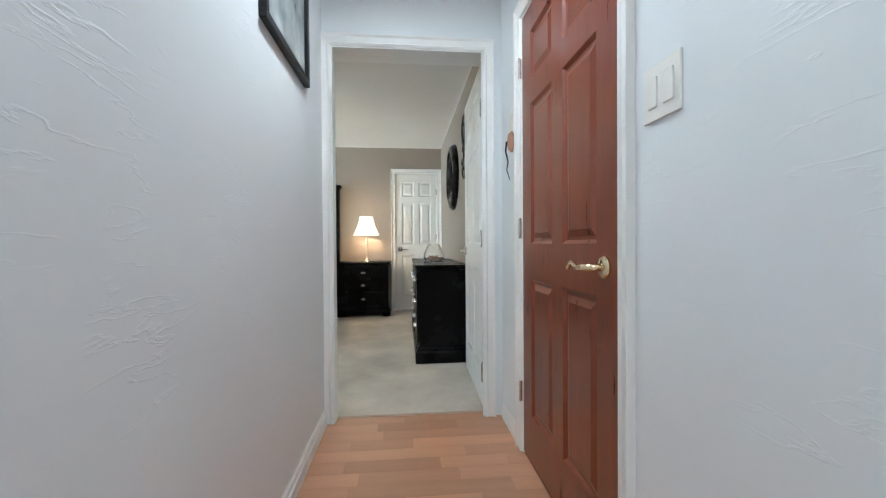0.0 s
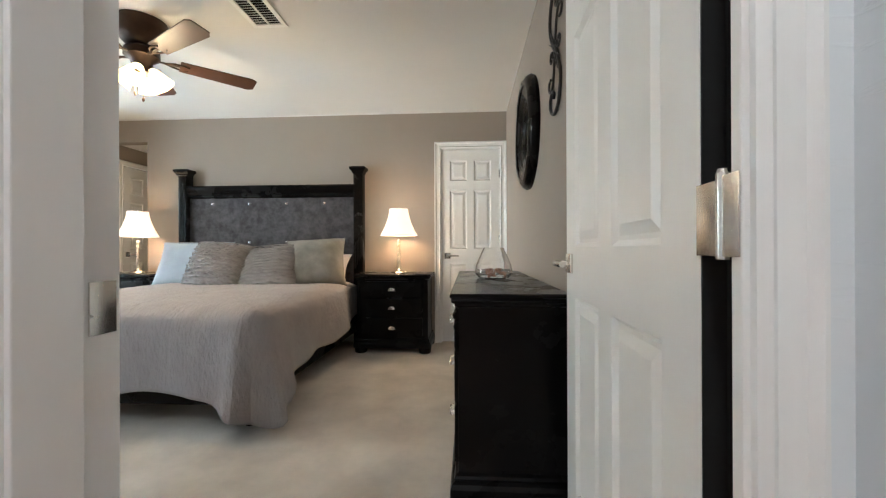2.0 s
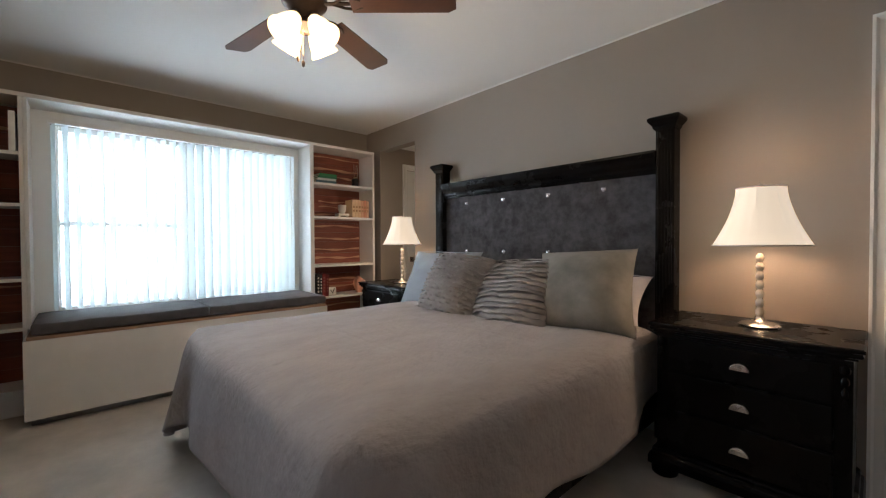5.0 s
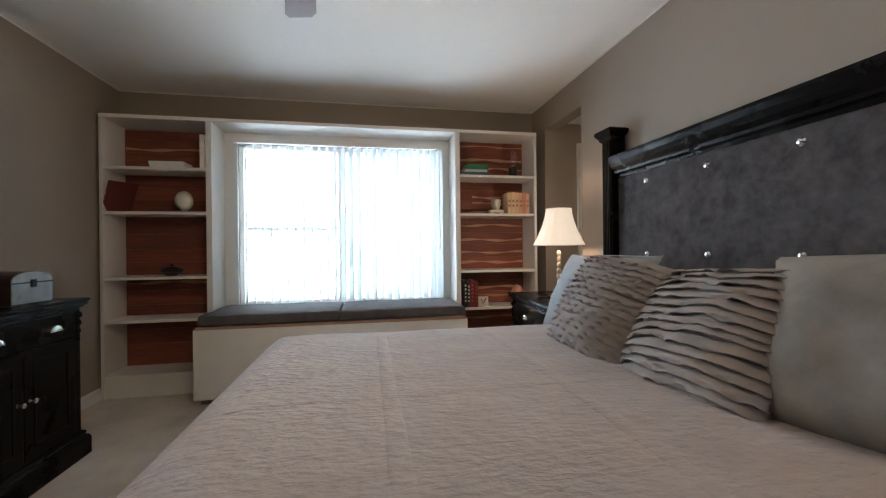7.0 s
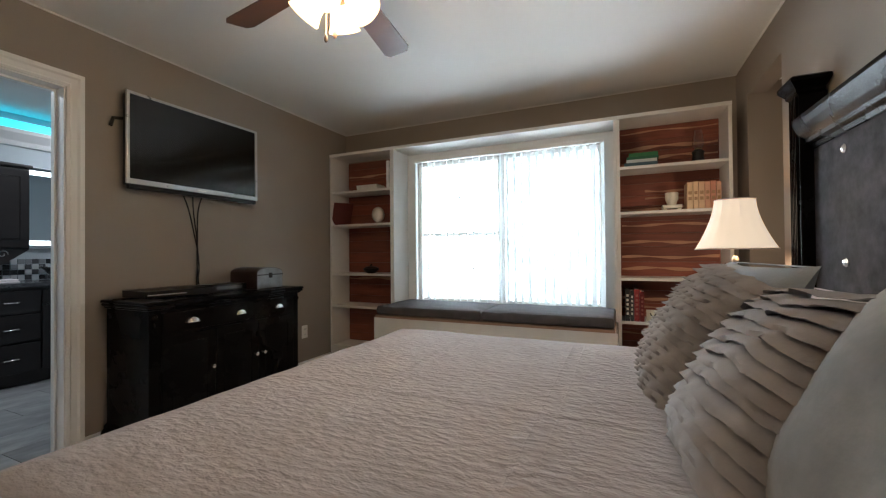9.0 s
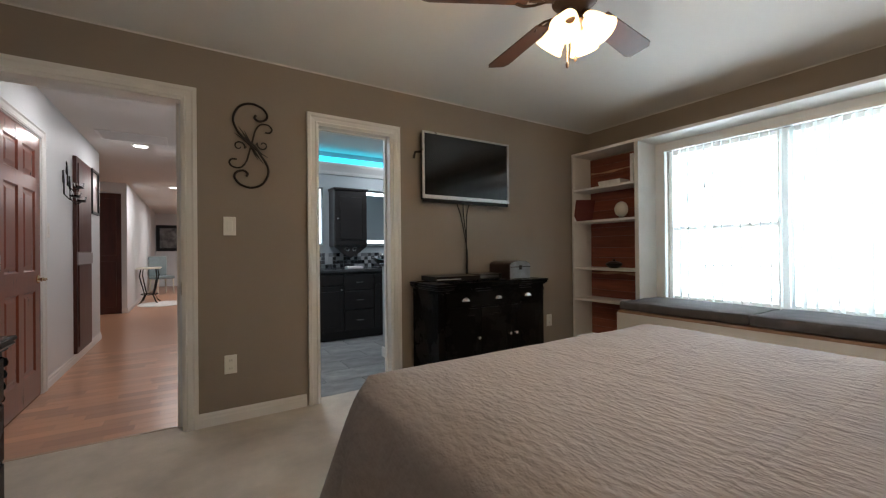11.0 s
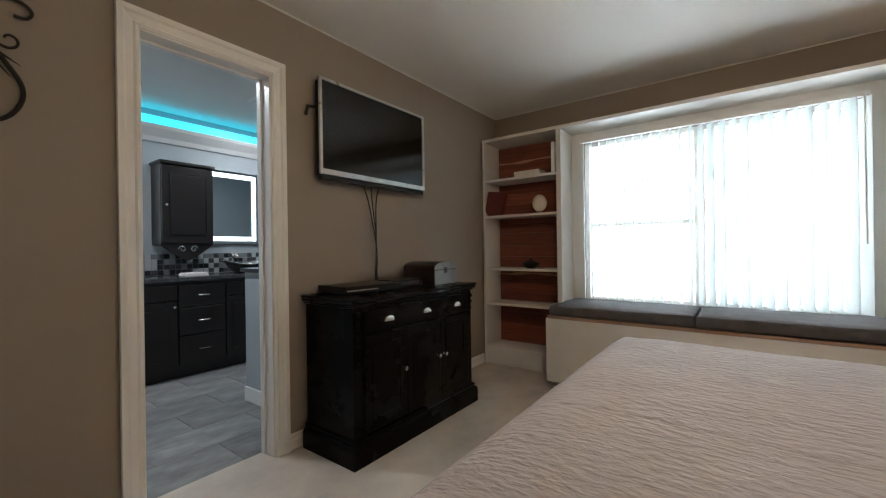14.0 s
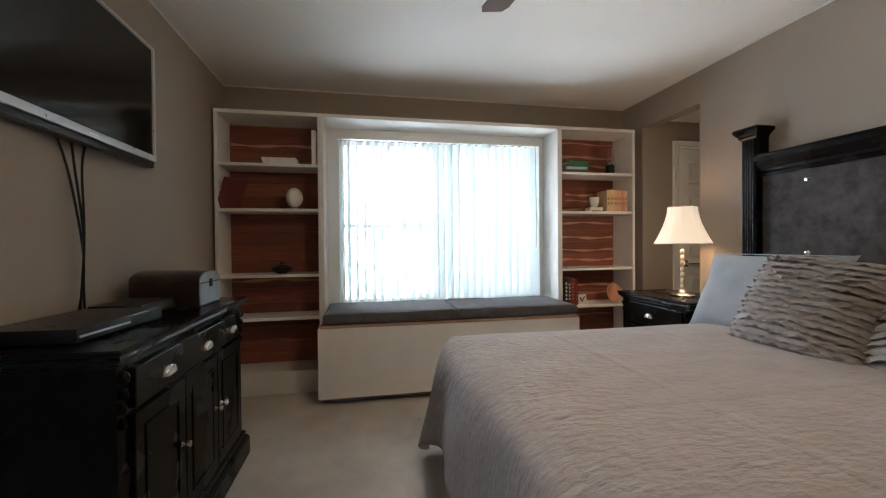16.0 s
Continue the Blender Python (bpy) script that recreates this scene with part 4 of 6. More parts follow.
# ---- bed ----
bed = thing("bed", "king bed with black wooden frame and grey tufted headboard", "bed", (-1.838, 6.45, 0))
hb = part("headboard_panel", boxbm(-0.888, 0.888, -0.03, 0.012, 0.25, 1.53, bevel=0.006), SUEDE, bed, "grey suede panel with crystal buttons", smooth=False)
for k in range(4):
    for z in (1.445, 1.04):
        part("button", lathebm([(0.016, 0), (0.017, 0.005), (0.010, 0.012), (0.001, 0.014)], 10, m=pose(-0.633 + 0.3995 * k, -0.03, z, 90)), mat("crystal_button", (0.85, 0.85, 0.86), 0.08, 0.9) if (k, z) == (0, 1.445) else bpy.data.materials["crystal_button"], hb, "faceted crystal button", smooth=False)
part("top_rail", prism(bmesh.new(), [(0.012, 1.50), (-0.04, 1.50), (-0.045, 1.515), (-0.06, 1.525), (-0.062, 1.54), (-0.078, 1.56), (-0.092, 1.585), (-0.1, 1.61), (-0.1, 1.625), (0.012, 1.63)], "x", -0.886, 0.886), ESPRESSO, bed, "stepped crown moulding", smooth=False)
for sx in (-1, 1):
    po_ = part("post", boxbm(sx * 0.935 - 0.048, sx * 0.935 + 0.048, -0.075, 0.02, 0, 1.745, bevel=0.004), ESPRESSO, bed, smooth=False)
    for k in range(5):
        part("reed", tubebm([(sx * 0.935 - 0.032 + 0.016 * k, -0.077, 0.5), (sx * 0.935 - 0.032 + 0.016 * k, -0.077, 1.73)], 0.0065, 8), ESPRESSO, po_)
    bm = bmesh.new()
    pr = [(0.05, 1.735), (0.06, 1.745), (0.06, 1.755), (0.072, 1.77), (0.082, 1.785), (0.082, 1.80), (0.07, 1.808)]
    rg = [[bm.verts.new((sx * 0.935 + a * o, -0.028 + b * o, z)) for a, b in ((-1, -1), (1, -1), (1, 0.62), (-1, 0.62))] for o, z in pr]
    for A, B in zip(rg, rg[1:]):
        for i in range(4):
            bm.faces.new((A[i], A[(i + 1) % 4], B[(i + 1) % 4], B[i]))
    bm.faces.new(rg[0])
    bm.faces.new(rg[-1])
    part("post_cap", bm, ESPRESSO, po_, smooth=False)
    part("side_rail", boxbm(sx * 0.90 - 0.02, sx * 0.90 + 0.02, -2.0, -0.08, 0.13, 0.28, bevel=0.006), ESPRESSO, bed, smooth=False)
    part("foot_leg", lathebm([(0.025, 0), (0.03, 0.02), (0.04, 0.13)], 14, at=(sx * 0.86, -1.96, 0)), ESPRESSO, bed)
part("foot_rail", boxbm(-0.88, 0.88, -2.04, -2.0, 0.13, 0.28, bevel=0.006), ESPRESSO, bed, smooth=False)
part("mattress", boxbm(-0.90, 0.90, -1.99, -0.09, 0.28, 0.57, bevel=0.05), LINEN, bed, "white mattress")


def spread_top(x, y):
    e = min(x + 2.765, -0.895 - x, y - 4.42)
    sag = 0.055 * math.exp(-max(e, 0) / 0.065)
    return 0.65 - sag + 0.008 * noise.noise(Vector((x * 2.3, y * 2.3, 1))) + 0.0022 * noise.noise(Vector((x * 9, y * 26, 4)))


def bedspread():
    """A quilt over the mattress: a rounded top, and a skirt that hangs in folds with long corners."""
    bm = bmesh.new()
    x0, x1, y0, y1, R = -2.765, -0.895, 4.42, 6.28, 0.13
    pts = []
    def seg(ax, ay, bx, by, n):
        for k in range(n):
            pts.append((ax + (bx - ax) * k / n, ay + (by - ay) * k / n))
    seg(x0, y1, x0, y0 + R, 44)
    for k in range(14):
        a = math.pi + math.pi / 2 * k / 14
        pts.append((x0 + R + R * math.cos(a), y0 + R + R * math.sin(a)))
    seg(x0 + R, y0, x1 - R, y0, 44)
    for k in range(14):
        a = 1.5 * math.pi + math.pi / 2 * k / 14
        pts.append((x1 - R + R * math.cos(a), y0 + R + R * math.sin(a)))
    seg(x1, y0 + R, x1, y1, 44)
    pts.append((x1, y1))
    N = len(pts)
    TZ = 0.65
    cx = (x0 + x1) / 2

    def top(x, y):
        return spread_top(x, y)

    nor = []
    for i, p in enumerate(pts):
        a, b = pts[max(i - 1, 0)], pts[min(i + 1, N - 1)]
        d = Vector((b[0] - a[0], b[1] - a[1])).normalized()
        nor.append(Vector((-d.y, d.x)) * -1)
    rings = []
    M = 18
    # inner rings of the top
    for s in [0.0, 0.08, 0.17, 0.26, 0.35, 0.44, 0.53, 0.62, 0.70, 0.78, 0.85, 0.91, 0.955, 0.985]:
        ring = []
        for (px, py) in pts:
            qx = cx + (px - cx) * s
            anchor = max(min(py, y1), y0 + 0.95)
            qy = anchor + (py - anchor) * s
            ring.append(bm.verts.new((qx, qy, top(qx, qy))))
        rings.append(ring)
    for j in range(M + 1):
        s = j / M
        ring = []
        for i, (px, py) in enumerate(pts):
            u = i / (N - 1)
            near_c = math.exp(-((math.hypot(px - x1, py - y0)) / 0.24) ** 2) + math.exp(-((math.hypot(px - x0, py - y0)) / 0.24) ** 2)
            foot = 1.0 if py < y0 + R * 1.01 else 0.0
            hem = 0.20 - 0.145 * near_c ** 1.5 + 0.014 * math.sin(u * 34) + 0.012 * math.sin(u * 71)
            if not foot:
                hem += 0.10 * (py - y0) / (y1 - y0)
            drop = s ** 1.05
            z = (TZ - 0.055) * (1 - drop) + hem * drop
            fold = math.sin(u * 2 * math.pi * 9 + 1.3 * math.sin(u * 17)) * 0.5 + 0.5 * math.sin(u * 2 * math.pi * 4.3 + 2)
            out = 0.024 * (1 - math.exp(-s * 9)) + s * (0.035 + 0.034 * fold) + near_c * s ** 1.2 * (0.085 + 0.05 * math.sin(u * 2 * math.pi * 22))
            if py > 5.75:
                out *= max(0.15, 1 - (py - 5.75) / 0.35)
            n = nor[i]
            ring.append(bm.verts.new((px + n.x * out, py + n.y * out, z + 0.004 * noise.noise(Vector((px * 5, py * 5, z * 5))))))
        rings.append(ring)
    for A, B in zip(rings, rings[1:]):
        for i in range(N - 1):
            bm.faces.new((A[i], A[i + 1], B[i + 1], B[i]))
    bmesh.ops.remove_doubles(bm, verts=bm.verts, dist=0.0004)
    return bm


o = solid("bedspread", bedspread(), SPREAD, "taupe-grey quilted bedspread hanging in folds over the bed", "bedspread")
sm = o.modifiers.new("thickness", "SOLIDIFY")
sm.thickness, sm.offset = 0.008, 0


def seam(ax, ay, bx, by, w=0.055, n=60):
    """A flat stitched band lying along the quilt's top."""
    bm = bmesh.new()
    d = Vector((bx - ax, by - ay)).normalized()
    rows_ = []
    for k in range(n + 1):
        x, y = ax + (bx - ax) * k / n, ay + (by - ay) * k / n
        rows_.append([bm.verts.new((x - d.y * o, y + d.x * o, spread_top(x - d.y * o, y + d.x * o) + h)) for o, h in ((-w / 2, 0.003), (-w * 0.35, 0.0058), (0, 0.005), (w * 0.35, 0.0058), (w / 2, 0.003))])
    for A, B in zip(rows_, rows_[1:]):
        for i in range(4):
            bm.faces.new((A[i], A[i + 1], B[i + 1], B[i]))
    return bm


for a in ((-2.62, 4.97, -1.04, 4.97), (-2.62, 5.51, -1.04, 5.51), (-1.70, 4.52, -1.70, 5.9)):
    part("seam_band", seam(*a), SPREAD, o, "flat stitched band of the quilt")


def pillow(w, h, t, seed, n=30, pinch=0.22, slump=0.0):
    """Front at -y; stands on its lower edge."""
    bm = bmesh.new()
    grid = {}
    for side in (-1, 1):
        for i in range(n + 1):
            for j in range(n + 1):
                u, v = 2 * i / n - 1, 2 * j / n - 1
                edge = i in (0, n) or j in (0, n)
                if edge and side == 1:
                    grid[side, i, j] = grid[-1, i, j]
                    continue
                px = u * w / 2 * (1 - pinch * (1 - v * v) * abs(u) ** 3 * 0.6)
                pz = v * h / 2 * (1 - pinch * (1 - u * u) * abs(v) ** 3 * 0.6)
                f = max(0, (1 - abs(u) ** 2.6)) ** 0.55 * max(0, (1 - abs(v) ** 2.6)) ** 0.55
                wr = 0.010 * noise.noise(Vector((px * 9, pz * 9, seed))) + 0.022 * noise.noise(Vector((px * 3, pz * 3, seed + 5)))
                sag = 1 + slump * (-v) * 0.5
                grid[side, i, j] = bm.verts.new((px, side * (t / 2 * f * sag) + wr * f, pz + h / 2))
    for side in (-1, 1):
        for i in range(n):
            for j in range(n):
                bm.faces.new((grid[side, i, j], grid[side, i + 1, j], grid[side, i + 1, j + 1], grid[side, i, j + 1]))
    return bm


def ruffles(w, h, t, r, rows, seed, vertical_break=False):
    """One of the overlapping gathered strips sewn across the pillow's front."""
    bm = bmesh.new()
    n = 60 if not vertical_break else 90
    v0 = 0.95 - 1.9 * r / rows
    rings = []
    for i in range(n + 1):
        u = -0.97 + 1.94 * i / n
        wob = 0.055 * noise.noise(Vector((u * 1.8, r * 0.55, seed))) + 0.03 * noise.noise(Vector((u * 5, r * 1.7, seed)))
        fr = math.sin(u * (26 if vertical_break else 9) + r * 2.1) * (0.006 if vertical_break else 0.003) + 0.008 * noise.noise(Vector((u * 7, r * 3.1, seed)))
        col = []
        for s, out in ((0, 0.0), (0.3, 0.010), (0.7, 0.018), (1.0, 0.021 + 1.8 * fr), (1.0, 0.018 + 1.8 * fr), (0.6, 0.006)):
            v = max(-0.98, min(0.98, v0 - s * 1.9 / rows * 1.25 + wob))
            f = max(0, (1 - abs(u) ** 2.6)) ** 0.55 * max(0, (1 - abs(v) ** 2.6)) ** 0.55
            col.append(bm.verts.new((u * w / 2, -(t / 2 * f) - out * min(1, 3 * f + 0.25) + 0.022 * noise.noise(Vector((u * w * 1.5, v * h * 1.5, seed + 5))) * f, v * h / 2 + h / 2)))
        rings.append(col)
    for A, B in zip(rings, rings[1:]):
        for k in range(len(A) - 1):
            bm.faces.new((A[k], A[k + 1], B[k + 1], B[k]))
    return bm


def bed_pillow(label, m, w, h, t, seed, material, frill=None, pinch=0.22):
    th = thing("pillow", label, "pillow", (0, 0, 0), 0, "pillows on the bed")
    th.matrix_basis = m
    part("cover", pillow(w, h, t, seed, pinch=pinch), material, th)
    if frill:
        for r in range(frill[0]):
            part("ruffle", ruffles(w, h, t, r, *frill), material, th, "gathered ruffle")
    else:
        part("piping", tubebm([(-w * 0.47 + w * 0.94 * k / 20, 0, h * 0.985) for k in range(21)], 0.003, 6), material, th)
    return th


bed_pillow("blue-grey pillow sham leaning on the headboard", pose(-2.43, 5.97, 0.60, -26, 0, 6), 0.70, 0.49, 0.22, 1, BLUEGREY, pinch=0.2)
bed_pillow("sage-grey velvet pillow leaning on the headboard", pose(-1.18, 5.97, 0.595, -28, -3, 15), 0.55, 0.53, 0.31, 2, VELVET, pinch=0.16)
bed_pillow("white pillow behind the velvet pillow", pose(-1.30, 6.27, 0.60, -24, 3, 0), 0.62, 0.36, 0.15, 3, LINEN)
bed_pillow("white pillow under the blue-grey sham", pose(-2.45, 6.31, 0.59, -16, 0, 0), 0.62, 0.36, 0.12, 4, LINEN)
bed_pillow("grey throw pillow with shaggy crosswise ruffles", pose(-2.10, 5.80, 0.585, -29, 5, 2), 0.54, 0.50, 0.24, 7, RUFFLE, (17, 7, True))
bed_pillow("grey throw pillow with overlapping pleated ruffles", pose(-1.60, 5.84, 0.585, -34, -4, 2), 0.57, 0.49, 0.24, 9, RUFFLE, (15, 9, False))

# ---- bedroom: fan, television, wall things ----
fan = thing("ceiling_fan", "bronze ceiling fan with five walnut blades and lit glass shades", "ceiling fan", (-1.80, 4.72, 2.375))
part("housing", lathebm([(0.135, 0), (0.14, -0.02), (0.135, -0.075), (0.12, -0.11), (0.095, -0.14), (0.075, -0.155), (0.04, -0.165)], 36), BRONZE, fan)
part("hub", lathebm([(0.075, -0.16), (0.095, -0.18), (0.095, -0.22), (0.06, -0.245), (0.045, -0.295), (0.06, -0.32), (0.03, -0.34)], 28), BRONZE, fan)
for k in range(5):
    a = 45 + 72 * k
    m = pose(0, 0, -0.218, 0, 0, a)
    b = bmesh.new()
    n = 14
    top_, bot = [], []
    for i in range(n + 1):
        x = 0.20 + 0.46 * i / n
        hw = 0.052 + 0.016 * (i / n)
        if i == n:
            hw *= 0.72
        for s in (-1, 1):
            z = -0.21 * s * hw
            top_.append(b.verts.new((x, s * hw, z + 0.004)))
            bot.append(b.verts.new((x, s * hw, z - 0.003)))
    for i in range(n):
        b.faces.new((top_[2 * i], top_[2 * i + 1], top_[2 * i + 3], top_[2 * i + 2]))
        b.faces.new((bot[2 * i], bot[2 * i + 2], bot[2 * i + 3], bot[2 * i + 1]))
        for s in (0, 1):
            b.faces.new((top_[2 * i + s], top_[2 * i + 2 + s], bot[2 * i + 2 + s], bot[2 * i + s]))
    b.faces.new((top_[0], top_[1], bot[1], bot[0]))
    b.faces.new((top_[-2], top_[-1], bot[-1], bot[-2]))
    bmesh.ops.transform(b, matrix=m, verts=b.verts)
    bl_ = part("blade", b, BLADE, fan, smooth=False)
    b = boxbm(0.07, 0.20, -0.012, 0.012, -0.006, 0.0, bevel=0.002)
    for s in (-1, 1):
        tube(b, [(0.12, 0, -0.004), (0.17, s * 0.032, -0.004), (0.215, s * 0.04, -0.006), (0.25, s * 0.025, -0.006)], 0.006, 8)
    bmesh.ops.transform(b, matrix=m, verts=b.verts)
    part("blade_bracket", b, BRONZE, bl_)
for k in range(4):
    a = 20 + 90 * k
    m = pose(0, 0, -0.297, 0, 0, a) @ pose(0.05, 0, 0, 0, -38, 0)
    sh = lathebm([(0.022, 0.005), (0.032, -0.012), (0.045, -0.05), (0.052, -0.085), (0.064, -0.115), (0.062, -0.115), (0.048, -0.082), (0.02, -0.01)], 22, m=m)
    o = part("glass_shade", sh, FANGLASS, fan, "glowing frosted bell glass")
    o.visible_shadow = False
    part("fitter", lathebm([(0.024, 0.02), (0.027, 0.006), (0.024, -0.008)], 16, m=m), BRONZE, fan)
for s in (-1, 1):
    pc = part("pull_chain", tubebm([(s * 0.025, -0.02, -0.335), (s * 0.026, -0.02, -0.46 - 0.02 * s)], 0.0012, 5), BRASS, fan)
    part("fob", lathebm([(0.002, 0.012), (0.008, 0.0), (0.006, -0.014), (0.001, -0.02)], 10, at=(s * 0.026, -0.02, -0.465 - 0.02 * s)), BLADE, pc)


def vent(name, x0, x1, y0, y1, z, label, slats=9, along="x"):
    t = thing(name, label, "air vent", ((x0 + x1) / 2, (y0 + y1) / 2, z))
    w, d = (x1 - x0) / 2, (y1 - y0) / 2
    part("backing", boxbm(-w + 0.03, w - 0.03, -d + 0.03, d - 0.03, -0.002, 0), DARKSLOT, t, smooth=False)
    for b in ((-w, w, -d, -d + 0.03), (-w, w, d - 0.03, d), (-w, -w + 0.03, -d + 0.03, d - 0.03), (w - 0.03, w, -d + 0.03, d - 0.03)):
        part("frame_bar", boxbm(*b, -0.010, 0, bevel=0.002), TRIM, t, smooth=False)
    part("cross_bar", boxbm(-w + 0.03, w - 0.03, -0.006, 0.006, -0.009, -0.003) if along == "y" else boxbm(-0.006, 0.006, -d + 0.03, d - 0.03, -0.009, -0.003), TRIM, t, smooth=False)
    for k in range(slats):
        f = -1 + 2 * (k + 0.5) / slats
        b = boxbm(-w + 0.03, w - 0.03, -0.009, 0.009, -0.001, 0.001, m=pose(0, f * (d - 0.03), -0.008, 35)) if along == "x" else boxbm(-0.009, 0.009, -d + 0.03, d - 0.03, -0.001, 0.001, m=pose(f * (w - 0.03), 0, -0.008, 0, 35))
        part("slat", b, TRIM, t, smooth=False)
    return t


vent("ceiling_vent", -1.13, -0.91, 4.50, 4.82, H, "white louvred ceiling vent", 11, "x")
vent("return_grille", -0.16, 0.46, 0.10, 0.50, H, "white louvred return grille in the hall ceiling", 12, "x")

tv = thing("television", "flat-screen television with a silver bezel on the taupe wall", "television", (-2.445, 3.035, 1.487), 180)
part("case", boxbm(-0.455, 0.455, 0.0, 0.045, 0.02, 0.57, bevel=0.008), BLACKPLASTIC, tv, smooth=False)
part("screen", boxbm(-0.44, 0.44, -0.004, 0.001, 0.062, 0.565), SCREEN, tv, "black glossy screen", smooth=False)
for b in ((-0.462, -0.444, 0.03, 0.582), (0.444, 0.462, 0.03, 0.582), (-0.444, 0.444, 0.568, 0.582), (-0.444, 0.444, 0.03, 0.06)):
    part("bezel", boxbm(b[0], b[1], -0.010, 0.006, b[2], b[3], bevel=0.003), SILVER, tv, "silver bezel", smooth=False)
part("speaker_bar", boxbm(-0.45, 0.45, -0.006, 0.03, 0.0, 0.028, bevel=0.006), BLACKPLASTIC, tv, smooth=False)
part("badge", boxbm(-0.03, 0.03, -0.0115, -0.009, 0.04, 0.048), PLATE, tv, "pale badge", smooth=False)
part("wall_mount", boxbm(-0.2, 0.2, 0.045, 0.069, 0.15, 0.45), BLACKPLASTIC, tv, smooth=False)
part("side_bracket", tubebm([(-0.45, 0.05, 0.42), (-0.50, 0.05, 0.41), (-0.515, 0.045, 0.36)], 0.010, 8), IRON, tv)
for k in range(3):
    pts = []
    for i in range(15):
        s = i / 14
        pts.append((-2.40 + (0.045 - 0.06 * k) * (1 - s) ** 5 + (0.012 if k else 0.02) * math.sin(s * 7 + k * 1.4) * s - 0.055 * s, 2.985 + 0.02 * math.sin(s * math.pi) + 0.006 * k, 1.49 - 0.645 * s))
    solid("cable", tubebm(pts, 0.0045, 6), BLACKPLASTIC, "black cable hanging from the television to the sideboard", "cable", "television cables")

dvd = thing("disc_player", "slim black disc player on the sideboard", "disc player", (-2.165, 3.16, 0.839), 176)
part("case", boxbm(-0.2, 0.2, -0.13, 0.13, 0.006, 0.045, bevel=0.003), BLACKPLASTIC, dvd, smooth=False)
part("front_strip", boxbm(-0.19, 0.02, -0.133, -0.129, 0.02, 0.026), SILVER, dvd, smooth=False)
for sx in (-1, 1):
    for sy in (-1, 1):
        part("foot", lathebm([(0.012, 0), (0.012, 0.006)], 10, at=(sx * 0.16, sy * 0.1, 0)), BLACKPLASTIC, dvd)
rc = thing("cable_box", "small black cable box on the sideboard", "cable box", (-2.53, 3.13, 0.839), 178)
part("case", boxbm(-0.125, 0.125, -0.09, 0.09, 0.004, 0.047, bevel=0.003), BLACKPLASTIC, rc, smooth=False)
part("display", boxbm(-0.1, 0.09, -0.0925, -0.0895, 0.014, 0.036), mat("smoked_display", (0.10, 0.10, 0.105), 0.2), rc, "smoked display window", smooth=False)
part("foot", boxbm(-0.11, 0.11, -0.08, 0.08, 0, 0.004), BLACKPLASTIC, rc, smooth=False)
# domed trunk box
tr = thing("trunk_box", "small domed keepsake trunk with a clasp", "keepsake box", (-2.78, 3.18, 0.839), 178)
dome = [(-0.115, 0), (0.115, 0), (0.115, 0.115)] + [(0.115 * math.cos(math.pi * k / 12), 0.115 + 0.04 * math.sin(math.pi * k / 12)) for k in range(1, 12)] + [(-0.115, 0.115)]
part("body", prism(bmesh.new(), dome, "y", -0.14, 0.14), mat("dark_leather", (0.03, 0.018, 0.016), 0.35, var=0.3, scale=10, bump=0.1), tr, smooth=False)
part("front_panel", prism(bmesh.new(), [(u * 0.96, 0.004 + v * 0.96) for u, v in dome], "y", -0.1445, -0.1402), BRAIDED, tr, "silver-grey front panel", smooth=False)
part("lid_band", boxbm(-0.112, 0.112, -0.147, -0.1446, 0.098, 0.104), BLACKPLASTIC, tr, smooth=False)
part("clasp", boxbm(-0.015, 0.015, -0.150, -0.1446, 0.078, 0.115, bevel=0.002), IRON, tr)


def plate(name, label, m, kind):
    t = thing(name, label, kind)
    t.matrix_basis = m
    part("plate", boxbm(-0.036 if kind != "double switch" else -0.06, 0.036 if kind != "double switch" else 0.06, -0.006, 0, -0.06, 0.06, bevel=0.003), PLATE, t, smooth=False)
    if kind == "outlet":
        for z in (-0.024, 0.024):
            f = part("socket", boxbm(-0.016, 0.016, -0.008, -0.005, z - 0.015, z + 0.015, bevel=0.002), PLATE, t, smooth=False)
            for x in (-0.006, 0.006):
                part("slot", boxbm(x - 0.001, x + 0.001, -0.0084, -0.0075, z - 0.004, z + 0.006), DARKSLOT, f, smooth=False)
    else:
        for x in ((0,) if kind == "switch" else (-0.026, 0.026)):
            part("rocker", boxbm(x - 0.016, x + 0.016, -0.010, -0.005, -0.033, 0.033, bevel=0.003), PLATE, t, smooth=False)
    return t


plate("light_switch", "white rocker light switch on the taupe wall", pose(-0.597, YS, 1.257, 0, 0, 180), "switch")
plate("wall_outlet", "white double outlet on the taupe wall", pose(-0.597, YS, 0.369, 0, 0, 180), "outlet")
plate("wall_outlet", "white double outlet beside the sideboard", pose(-3.50, YS, 0.36, 0, 0, 180), "outlet")
plate("light_switch", "white double rocker switch on the hall wall", pose(HR, 1.40, 1.285, 0, 0, 90) @ pose(0, 0, 0, 0, 0, 180), "double switch")


def spiral(cx, cz, r0, r1, a0, a1, n=26):
    return [(cx + (r0 + (r1 - r0) * k / n) * math.cos(a0 + (a1 - a0) * k / n), 0, cz + (r0 + (r1 - r0) * k / n) * math.sin(a0 + (a1 - a0) * k / n)) for k in range(n + 1)]


